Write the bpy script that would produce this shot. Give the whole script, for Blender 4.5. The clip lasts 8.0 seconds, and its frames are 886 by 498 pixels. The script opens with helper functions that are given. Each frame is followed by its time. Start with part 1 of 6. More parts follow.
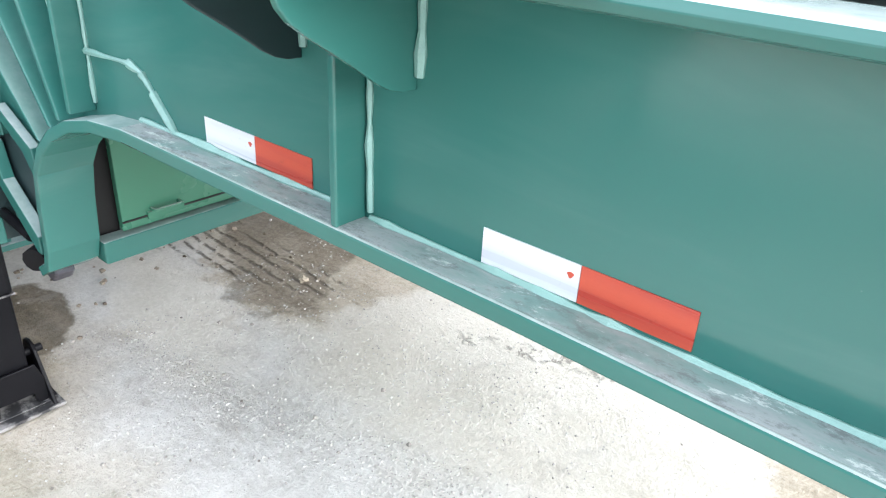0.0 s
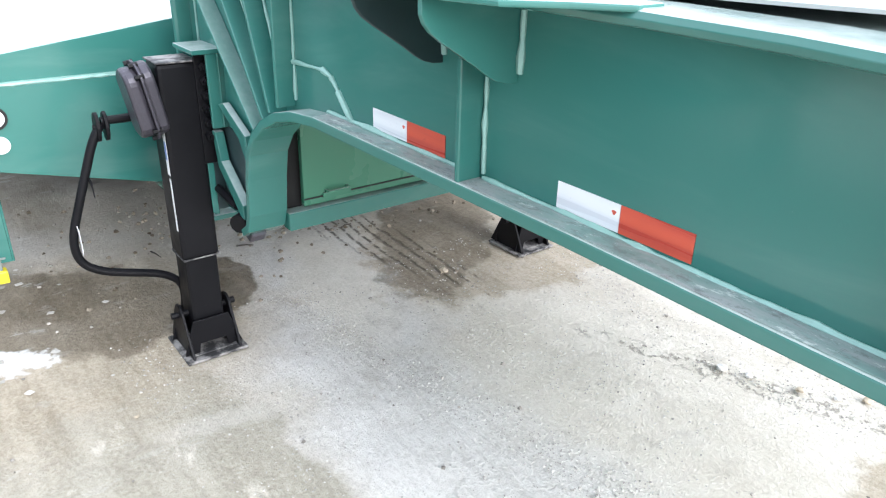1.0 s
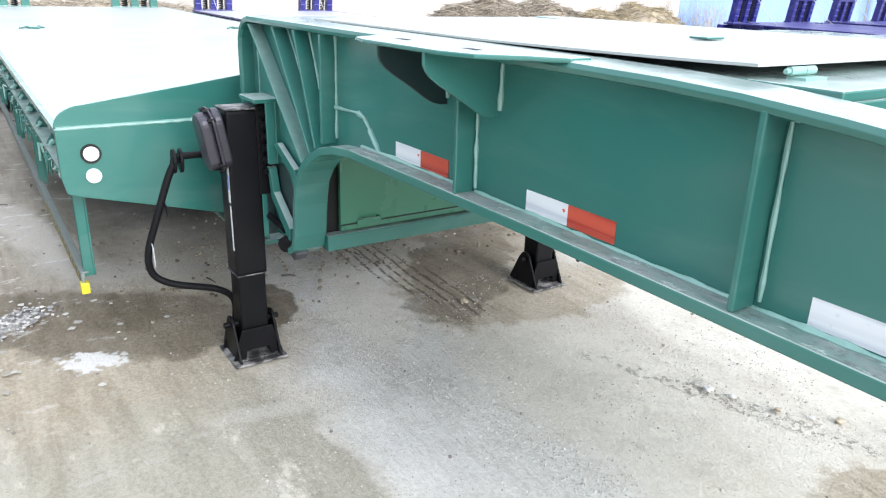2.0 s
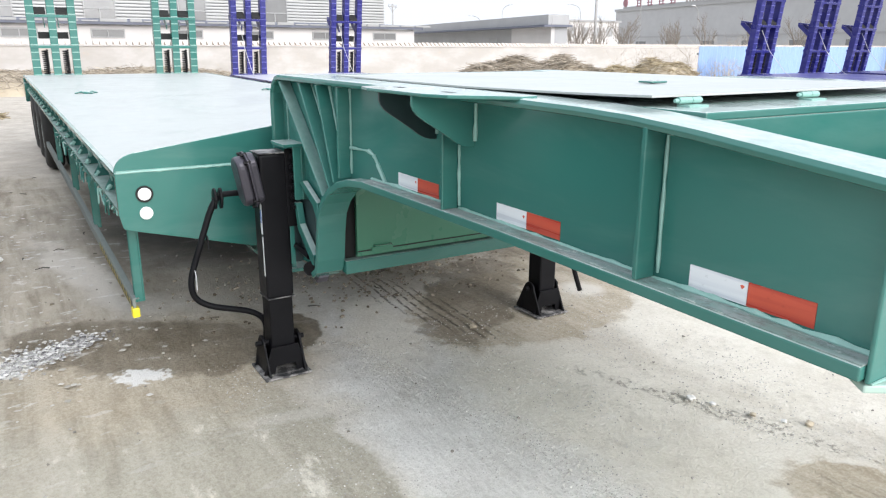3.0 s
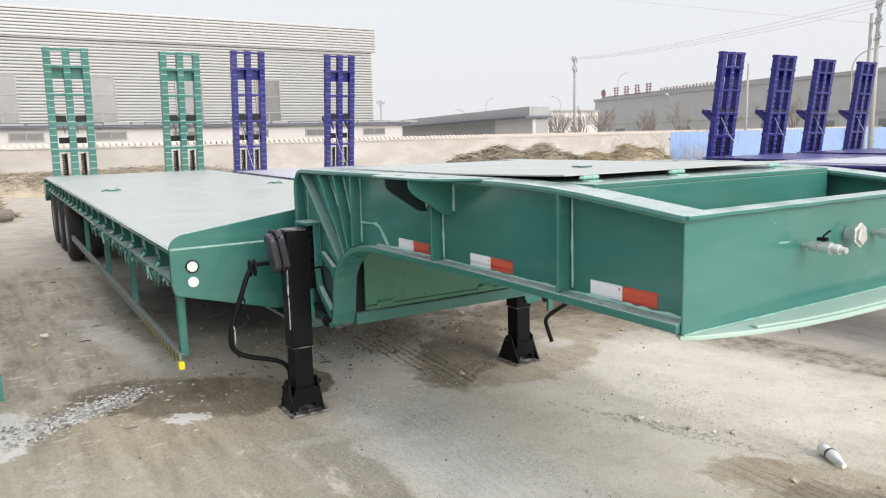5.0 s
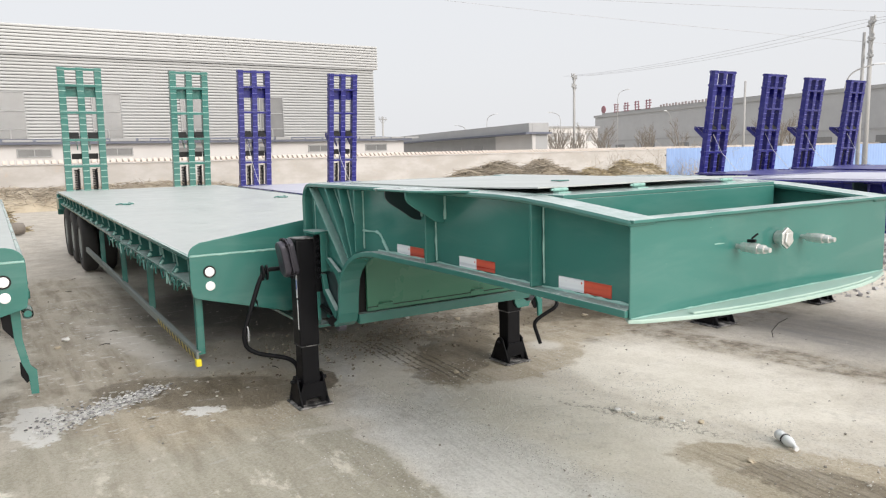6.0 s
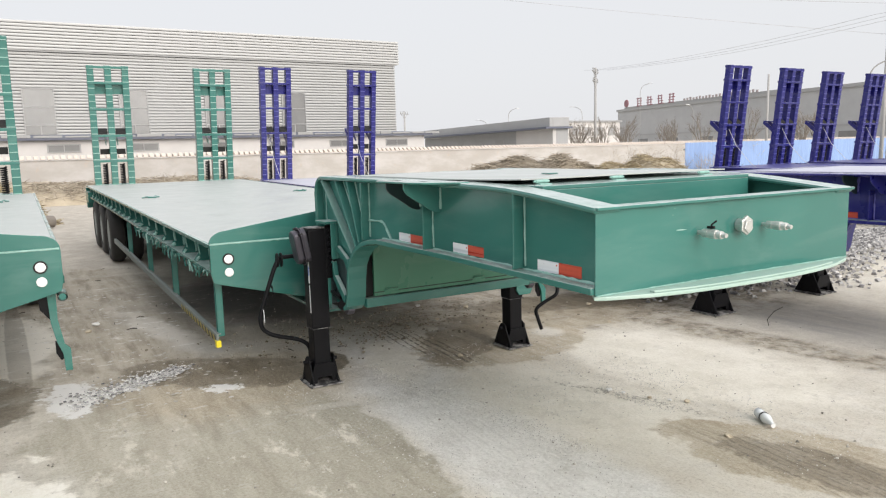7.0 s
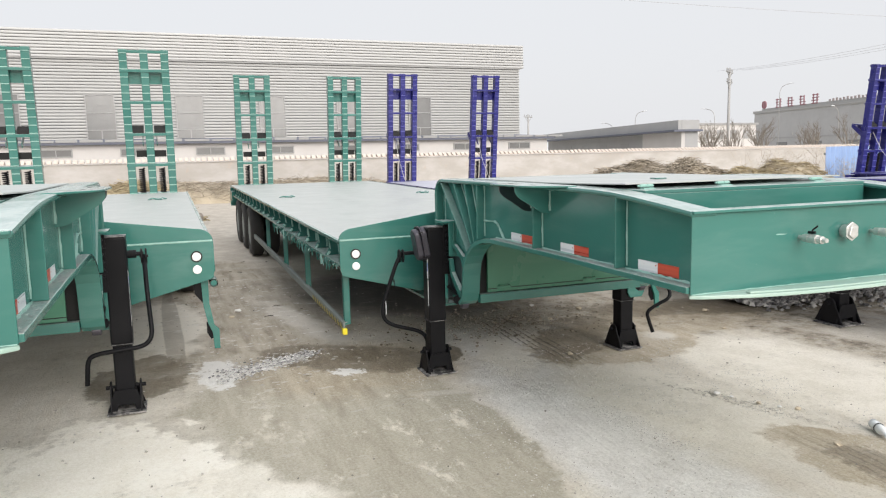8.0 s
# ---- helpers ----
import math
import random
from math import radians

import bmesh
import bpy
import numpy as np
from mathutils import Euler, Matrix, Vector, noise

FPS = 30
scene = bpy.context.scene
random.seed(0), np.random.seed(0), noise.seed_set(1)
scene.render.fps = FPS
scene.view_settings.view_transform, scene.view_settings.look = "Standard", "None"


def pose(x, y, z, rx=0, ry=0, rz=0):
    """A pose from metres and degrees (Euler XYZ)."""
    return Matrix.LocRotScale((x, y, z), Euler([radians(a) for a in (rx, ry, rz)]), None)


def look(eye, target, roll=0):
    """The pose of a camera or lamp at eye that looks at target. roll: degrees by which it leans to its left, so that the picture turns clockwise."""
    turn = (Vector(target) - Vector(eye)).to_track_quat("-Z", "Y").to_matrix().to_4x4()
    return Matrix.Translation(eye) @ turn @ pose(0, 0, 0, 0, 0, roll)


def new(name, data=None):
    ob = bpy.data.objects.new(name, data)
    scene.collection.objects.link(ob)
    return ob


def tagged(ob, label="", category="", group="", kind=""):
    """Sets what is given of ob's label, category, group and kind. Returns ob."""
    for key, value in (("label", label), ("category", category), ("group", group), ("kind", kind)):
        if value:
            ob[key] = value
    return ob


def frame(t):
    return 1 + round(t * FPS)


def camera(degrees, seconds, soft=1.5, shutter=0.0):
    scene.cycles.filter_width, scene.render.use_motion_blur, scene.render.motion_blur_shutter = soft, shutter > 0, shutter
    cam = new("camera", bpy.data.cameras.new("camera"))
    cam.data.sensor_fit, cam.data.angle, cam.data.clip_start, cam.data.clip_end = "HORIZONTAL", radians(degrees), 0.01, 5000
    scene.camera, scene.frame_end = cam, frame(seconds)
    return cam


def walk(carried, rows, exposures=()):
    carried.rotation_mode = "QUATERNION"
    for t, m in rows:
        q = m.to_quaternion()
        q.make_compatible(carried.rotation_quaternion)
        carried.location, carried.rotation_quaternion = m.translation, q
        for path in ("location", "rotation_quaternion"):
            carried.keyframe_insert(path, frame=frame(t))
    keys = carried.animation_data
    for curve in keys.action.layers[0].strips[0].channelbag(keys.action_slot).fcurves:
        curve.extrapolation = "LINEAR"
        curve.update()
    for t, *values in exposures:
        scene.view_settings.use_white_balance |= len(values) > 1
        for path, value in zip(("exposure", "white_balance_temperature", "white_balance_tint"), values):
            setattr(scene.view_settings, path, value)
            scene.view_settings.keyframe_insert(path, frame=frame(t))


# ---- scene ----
cam = camera(62.9, 8.0, 1.2)
PATH = [
    (0, (0.021, 0.144, 1.687), (-1.094, 1.535, 0.781), 3.2),
    (0.5, (0.14, -0.014, 1.709), (-1.163, 1.216, 0.822), 1.9),
    (1, (0.398, -0.101, 1.729), (-1.03, 1.017, 0.885), 1.4),
    (1.5, (0.619, -0.188, 1.753), (-0.881, 0.888, 0.983), 1.8),
    (2.8, (1.224, -0.432, 1.738), (-0.4, 0.589, 1.172), 0.7),
    (3, (1.31, -0.445, 1.742), (-0.327, 0.569, 1.205), 0.2),
    (3.5, (1.499, -0.54, 1.754), (-0.157, 0.479, 1.284), -0.6),
    (4, (1.706, -0.709, 1.758), (0.042, 0.326, 1.359), -1.2),
    (4.5, (1.911, -0.804, 1.768), (0.246, 0.249, 1.424), -1.4),
    (6, (2.538, -1.152, 1.785), (0.864, -0.089, 1.526), -1.4),
    (6.5, (2.732, -1.128, 1.785), (1.052, -0.075, 1.523), -1.4),
    (7, (2.901, -1.205, 1.783), (1.196, -0.196, 1.511), -1.5),
    (7.5, (3.051, -1.281, 1.793), (1.309, -0.337, 1.517), -1.5),
    (8, (3.211, -1.295, 1.795), (1.359, -0.584, 1.539), -1.3),
]
EXPOSURES = [(0.0, 1.31, 5900, 11), (0.5, 1.16, 5860, 11), (1.0, 1.05, 5860, 11), (1.5, 0.90, 5860, 10), (3.0, 0.45, 6090, 10), (3.5, 0.35, 6190, 10), (4.5, 0.18, 6390, 10), (6.0, 0.08, 6500, 10), (8.0, 0.07, 6500, 10)]
walk(cam, [(t, look(eye, target, roll)) for t, eye, target, roll in PATH], EXPOSURES)

# ---- world and sun: bright haze, a veiled sun beyond the trailers ----
SUN_ELEVATION, SUN_AZIMUTH = 23.0, 6.0  # azimuth counted from +x towards +y
world = bpy.data.worlds.new("hazy_sky")
scene.world = world
world.use_nodes = True
wn, wl = world.node_tree.nodes, world.node_tree.links
wn.clear()
w_out = wn.new("ShaderNodeOutputWorld")
w_bg = wn.new("ShaderNodeBackground")
w_sky = wn.new("ShaderNodeTexSky")
w_sky.sky_type = "NISHITA"
w_sky.sun_disc = False
w_sky.sun_elevation = radians(SUN_ELEVATION)
w_sky.sun_rotation = radians(90 - SUN_AZIMUTH)
w_sky.air_density, w_sky.dust_density, w_sky.ozone_density = 1.0, 6.0, 1.0
w_scale = wn.new("ShaderNodeVectorMath")
w_scale.operation = "SCALE"
w_scale.inputs["Scale"].default_value = 0.09
w_mix = wn.new("ShaderNodeMix")
w_mix.data_type = "RGBA"
w_mix.inputs[0].default_value = 0.86     # the haze hides most of the blue
w_mix.inputs[7].default_value = (0.84, 0.85, 0.875, 1)
wl.new(w_sky.outputs[0], w_scale.inputs[0])
wl.new(w_scale.outputs[0], w_mix.inputs[6])
# an overcast sky is brighter overhead than towards the horizon
w_tc, w_sep, w_up, w_mul = (wn.new(k) for k in ("ShaderNodeTexCoord", "ShaderNodeSeparateXYZ", "ShaderNodeMapRange", "ShaderNodeVectorMath"))
w_up.interpolation_type = "SMOOTHSTEP"
for _k, _v in zip(("From Min", "From Max", "To Min", "To Max"), (0.22, 1.0, 1.04, 1.95)):
    w_up.inputs[_k].default_value = _v
w_mul.operation = "SCALE"
wl.new(w_tc.outputs["Generated"], w_sep.inputs[0])
wl.new(w_sep.outputs[2], w_up.inputs["Value"])
wl.new(w_mix.outputs[2], w_mul.inputs[0])
wl.new(w_up.outputs[0], w_mul.inputs["Scale"])
wl.new(w_mul.outputs[0], w_bg.inputs["Color"])
wl.new(w_bg.outputs[0], w_out.inputs["Surface"])
w_bg.inputs["Strength"].default_value = 1.0

sun_data = bpy.data.lights.new("sun", "SUN")
sun_data.energy, sun_data.angle, sun_data.color = 2.9, radians(44), (1.0, 0.955, 0.89)
sun = new("sun", sun_data)
_a, _e = radians(SUN_AZIMUTH), radians(SUN_ELEVATION)
sun.matrix_world = look((30 * math.cos(_a) * math.cos(_e), 30 * math.sin(_a) * math.cos(_e), 30 * math.sin(_e)), (0, 0, 0))

# ---- materials ----
class Nodes:
    """A short way to write node graphs: every call returns an output socket."""

    def __init__(self, name):
        self.mat = bpy.data.materials.new(name)
        self.mat.use_nodes = True
        self.tree = self.mat.node_tree
        self.tree.nodes.clear()
        self.out = self.tree.nodes.new("ShaderNodeOutputMaterial")
        self.bsdf = self.tree.nodes.new("ShaderNodeBsdfPrincipled")
        self.tree.links.new(self.bsdf.outputs[0], self.out.inputs["Surface"])
        self.geo = self.tree.nodes.new("ShaderNodeNewGeometry")
        self.tc = self.tree.nodes.new("ShaderNodeTexCoord")
        self.pos = self.geo.outputs["Position"]
        self.local = self.tc.outputs["Object"]

    def put(self, socket, value):
        if isinstance(value, bpy.types.NodeSocket):
            self.tree.links.new(value, socket)
        elif isinstance(value, (int, float)) or len(value) != 3 or socket.type != "RGBA":
            socket.default_value = value
        else:
            socket.default_value = (*value, 1)

    def noise(self, scale, detail=4.0, rough=0.55, vec=None, distort=0.0, color=False):
        n = self.tree.nodes.new("ShaderNodeTexNoise")
        self.put(n.inputs["Vector"], self.pos if vec is None else vec)
        n.inputs["Scale"].default_value, n.inputs["Detail"].default_value = scale, detail
        n.inputs["Roughness"].default_value, n.inputs["Distortion"].default_value = rough, distort
        return n.outputs["Color" if color else 0]

    def voronoi(self, scale, feature="F1", vec=None, out="Distance"):
        n = self.tree.nodes.new("ShaderNodeTexVoronoi")
        n.feature = feature
        self.put(n.inputs["Vector"], self.pos if vec is None else vec)
        n.inputs["Scale"].default_value = scale
        return n.outputs[out]

    def wave(self, scale, vec, direction="X", distort=0.0):
        n = self.tree.nodes.new("ShaderNodeTexWave")
        n.bands_direction = direction
        self.put(n.inputs["Vector"], vec)
        n.inputs["Scale"].default_value, n.inputs["Distortion"].default_value = scale, distort
        return n.outputs["Fac"]

    def math(self, op, a, b=0.0, c=0.0, clamp=False):
        n = self.tree.nodes.new("ShaderNodeMath")
        n.operation, n.use_clamp = op, clamp
        for k, v in enumerate((a, b, c)):
            self.put(n.inputs[k], v)
        return n.outputs[0]

    def ramp(self, x, lo, hi, a=0.0, b=1.0):
        n = self.tree.nodes.new("ShaderNodeMapRange")
        n.interpolation_type = "SMOOTHSTEP"
        self.put(n.inputs["Value"], x)
        for k, v in zip(("From Min", "From Max", "To Min", "To Max"), (lo, hi, a, b)):
            n.inputs[k].default_value = v
        return n.outputs[0]

    def mix(self, f, a, b, blend="MIX"):
        n = self.tree.nodes.new("ShaderNodeMix")
        n.data_type, n.blend_type = "RGBA", blend
        self.put(n.inputs[0], f)
        self.put(n.inputs[6], a)
        self.put(n.inputs[7], b)
        return n.outputs[2]

    def xyz(self, vec):
        n = self.tree.nodes.new("ShaderNodeSeparateXYZ")
        self.put(n.inputs[0], vec)
        return n.outputs

    def mapped(self, vec, scale=(1, 1, 1), rot=(0, 0, 0), loc=(0, 0, 0)):
        n = self.tree.nodes.new("ShaderNodeMapping")
        self.put(n.inputs["Vector"], vec)
        n.inputs["Scale"].default_value, n.inputs["Location"].default_value = scale, loc
        n.inputs["Rotation"].default_value = [radians(r) for r in rot]
        return n.outputs[0]

    def random(self):
        return self.tree.nodes.new("ShaderNodeObjectInfo").outputs["Random"]

    def island(self):
        return self.geo.outputs["Random Per Island"]

    def bump(self, height, strength=0.3, distance=0.01):
        n = self.tree.nodes.new("ShaderNodeBump")
        n.inputs["Strength"].default_value, n.inputs["Distance"].default_value = strength, distance
        self.put(n.inputs["Height"], height)
        self.tree.links.new(n.outputs[0], self.bsdf.inputs["Normal"])
        return self

    def done(self, color=None, rough=0.5, metal=0.0, spec=0.5):
        if color is not None:
            self.put(self.bsdf.inputs["Base Color"], color)
        self.put(self.bsdf.inputs["Roughness"], rough)
        self.put(self.bsdf.inputs["Metallic"], metal)
        self.bsdf.inputs["Specular IOR Level"].default_value = spec
        return self.mat


def paint(name, base, dusty, dust=0.35, rough=0.28, spec=0.4):
    """Sprayed trailer paint: faint clouding, orange peel, a few rubs; faces that look up get dust and painted sky
    sheen.
    """
    n = Nodes(name)
    big = n.noise(1.1, 3, 0.5)
    fine = n.noise(90, 2, 0.5)
    col = n.mix(n.ramp(big, 0.3, 0.75), tuple(0.93 * c for c in base), tuple(min(1, 1.07 * c) for c in base))
    # upward faces go pale: dust, plus sky sheen put into the colour
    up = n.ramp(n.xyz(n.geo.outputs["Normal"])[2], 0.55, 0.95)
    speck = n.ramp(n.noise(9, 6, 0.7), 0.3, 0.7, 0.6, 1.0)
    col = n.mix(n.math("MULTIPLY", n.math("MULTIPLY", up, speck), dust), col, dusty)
    fleck = n.math("MULTIPLY", n.ramp(n.voronoi(26), 0.02, 0.04, 1.0, 0.0), n.ramp(n.noise(2.1, 3, 0.5), 0.64, 0.70))
    col = n.mix(n.math("MULTIPLY", fleck, 0.7), col, dusty)
    wipe = n.ramp(n.noise(1.0, 5, 0.6, n.mapped(n.pos, (1.5, 1.5, 6.0)), 0.5), 0.45, 0.75)
    col = n.mix(n.math("MULTIPLY", wipe, 0.05), col, dusty)
    n.bump(n.math("ADD", n.math("MULTIPLY", big, 0.4), n.math("MULTIPLY", fine, 0.03)), 0.10, 0.02)
    return n.done(col, n.ramp(n.noise(3, 4), 0.3, 0.7, rough - 0.06, rough + 0.08), 0.0, spec)


def deck_paint(name, base, dusty):
    """Paint of a loading deck: long wipe marks and a film of pale dust."""
    n = Nodes(name)
    streak = n.noise(1.0, 5, 0.6, n.mapped(n.pos, (0.35, 3.0, 1)))
    blot = n.noise(2.3, 6, 0.65)
    f = n.math("ADD", n.math("MULTIPLY", streak, 0.5), n.math("MULTIPLY", blot, 0.5))
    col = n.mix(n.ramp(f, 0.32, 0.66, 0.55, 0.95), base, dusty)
    n.bump(n.noise(60, 3), 0.1, 0.005)
    return n.done(col, n.ramp(blot, 0.3, 0.7, 0.34, 0.52), 0.0, 0.5)


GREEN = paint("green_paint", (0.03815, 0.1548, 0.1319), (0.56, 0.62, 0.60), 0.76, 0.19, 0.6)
# lighter, yellower copy of GREEN for the door; ground bounce is painted in
GREEN_DOOR = paint("bounce_lit_green_paint", (0.058, 0.200, 0.128), (0.56, 0.62, 0.56), 0.6, 0.3, 0.4)
# pale grey of the green decks holds dust and painted sky sheen
GREEN_DECK = deck_paint("green_deck_dust_and_sheen", (0.38, 0.405, 0.388), (0.42, 0.44, 0.425))
WORN = deck_paint("worn_front_lip", (0.19, 0.35, 0.29), (0.40, 0.51, 0.455))
BLUE = paint("blue_paint", (0.018, 0.019, 0.150), (0.50, 0.50, 0.58), 0.5)
BLUE_CLEAN = deck_paint("clean_blue_deck_paint", (0.025, 0.026, 0.15), (0.07, 0.07, 0.23))
BLUE_DECK = deck_paint("blue_deck_paint", (0.30, 0.30, 0.42), (0.50, 0.50, 0.56))


def m_weld(name, tint):
    n = Nodes(name)
    n.bump(n.noise(140, 2), 0.6, 0.004)
    return n.done(n.mix(n.noise(30, 3), tint, tuple(0.7 * c for c in tint)), 0.35)


def m_flange():
    """Upper face of the bottom flange: paint walked and rubbed down to grey primer."""
    n = Nodes("rubbed_flange")
    a = n.ramp(n.noise(6, 8, 0.7, n.mapped(n.pos, (0.6, 2.0, 1)), 0.4), 0.38, 0.6)
    col = n.mix(a, (0.17, 0.27, 0.245), (0.285, 0.315, 0.31))
    col = n.mix(n.ramp(n.noise(22, 7, 0.8, n.mapped(n.pos, (0.6, 1.6, 1))), 0.56, 0.64), col, (0.48, 0.53, 0.51))
    col = n.mix(n.ramp(n.noise(34, 8, 0.8, n.mapped(n.pos, (0.7, 1.3, 1))), 0.50, 0.62, 0.0, 0.7), col, (0.12, 0.135, 0.135))
    col = n.mix(n.ramp(n.noise(4, 5, 0.7), 0.56, 0.66, 0.0, 0.5), col, (0.10, 0.19, 0.17))
    n.bump(n.noise(40, 4), 0.3, 0.004)
    return n.done(col, 0.6)


def m_black_steel():
    n = Nodes("black_enamel")
    wear = n.ramp(n.noise(11, 9, 0.75), 0.64, 0.72)
    col = n.mix(n.noise(5, 3), (0.004, 0.004, 0.005), (0.010, 0.010, 0.012))
    col = n.mix(n.math("MULTIPLY", wear, 0.3), col, (0.16, 0.15, 0.15))
    n.bump(n.noise(70, 3), 0.15, 0.003)
    return n.done(col, n.ramp(n.noise(6, 4), 0.3, 0.7, 0.36, 0.52), 0, 0.14)


def m_foot():
    n = Nodes("scraped_foot_plate")
    a = n.ramp(n.noise(14, 8, 0.7), 0.42, 0.6)
    n.bump(n.noise(50, 4), 0.3, 0.004)
    return n.done(n.mix(a, (0.03, 0.03, 0.032), (0.30, 0.29, 0.28)), 0.6)


def plain(name, color, rough=0.5, metal=0.0, scale=20, vary=0.2, bump=0.1):
    n = Nodes(name)
    col = n.mix(n.noise(scale, 5, 0.65), tuple((1 - vary) * c for c in color), tuple(min(1, (1 + vary) * c) for c in color))
    n.bump(n.noise(scale * 3, 3), bump, 0.004)
    return n.done(col, rough, metal)


CASTING = plain("dark_casting", (0.060, 0.056, 0.070), 0.38, 0.4, 25, 0.3, 0.3)
WELD = m_weld("green_weld", (0.29, 0.50, 0.445))
WELD_BLUE = m_weld("blue_weld", (0.12, 0.12, 0.42))
FLANGE = m_flange()
BLACK = m_black_steel()
FOOT = m_foot()
# near-black for black parts, and for shade painted into gaps, holes, box
DARK = plain("black_parts_and_shade", (0.012, 0.012, 0.012), 0.8)
RUBBER = plain("tyre_rubber", (0.022, 0.021, 0.020), 0.8, 0, 9, 0.35)
STEEL = plain("zinc_steel", (0.62, 0.62, 0.60), 0.36, 0.75, 60, 0.3, 0.4)


def m_tape(name, a, b):
    """Reflective film: lengthwise bands of slightly different tone and a fine pressed mesh."""
    n = Nodes(name)
    band = n.noise(1.0, 3, 0.5, n.mapped(n.pos, (1.3, 1, 34)), 0.6)
    dirt = n.ramp(n.noise(45, 4, 0.7), 0.62, 0.72, 0.0, 0.25)
    col = n.mix(dirt, n.mix(n.ramp(band, 0.36, 0.62), a, b), tuple(0.5 * c for c in a))
    n.bump(n.voronoi(260), 0.12, 0.001)
    return n.done(col, n.ramp(band, 0.3, 0.7, 0.24, 0.4))


WHITE_TAPE = m_tape("white_reflective_film", (0.60, 0.62, 0.66), (0.72, 0.74, 0.76))
RED_TAPE = m_tape("red_reflective_film", (0.40, 0.048, 0.032), (0.53, 0.085, 0.045))
LENS = plain("white_lamp_lens", (0.80, 0.80, 0.80), 0.25, 0, 30, 0.04)
YELLOW = plain("yellow_paint", (0.72, 0.60, 0.02), 0.45, 0, 20, 0.1)
LABEL = plain("white_sticker", (0.66, 0.67, 0.68), 0.45, 0, 60, 0.12)
LABEL_BLUE = plain("blue_sticker", (0.12, 0.19, 0.45), 0.45, 0, 60, 0.12)
HOSE = plain("yellow_hose_rubber", (0.60, 0.52, 0.05), 0.5)
GUARD_GREY = plain("galvanised_guard", (0.19, 0.215, 0.205), 0.55, 0.2, 12, 0.25)


def m_hatch():
    n = Nodes("hazard_stripes")
    p = n.xyz(n.pos)
    s = n.math("FRACT", n.math("MULTIPLY", n.math("ADD", p[0], n.math("MULTIPLY", p[2], 0.9)), 8.5))
    return n.done(n.mix(n.ramp(s, 0.46, 0.5), (0.34, 0.27, 0.05), (0.02, 0.02, 0.02)), 0.5)


HATCH = m_hatch()


def stain(n, cx, cy, rx, ry, turn, soft=0.35, ragged=0.55, scale=3.0):
    """A patch on the ground with a ragged outline: 1 inside, 0 outside."""
    v = n.mapped(n.pos, (1, 1, 0), (0, 0, 0), (-cx, -cy, 0))
    v = n.mapped(v, (1 / rx, 1 / ry, 0), (0, 0, 0)) if not turn else n.mapped(n.mapped(v, (1, 1, 0), (0, 0, -turn)), (1 / rx, 1 / ry, 0))
    d = n.tree.nodes.new("ShaderNodeVectorMath")
    d.operation = "LENGTH"
    n.put(d.inputs[0], v)
    wob = n.math("MULTIPLY", n.math("SUBTRACT", n.noise(scale, 6, 0.62), 0.5), 2 * ragged)
    return n.ramp(n.math("ADD", d.outputs["Value"], wob), 1 - soft, 1 + soft * 0.4, 1.0, 0.0)


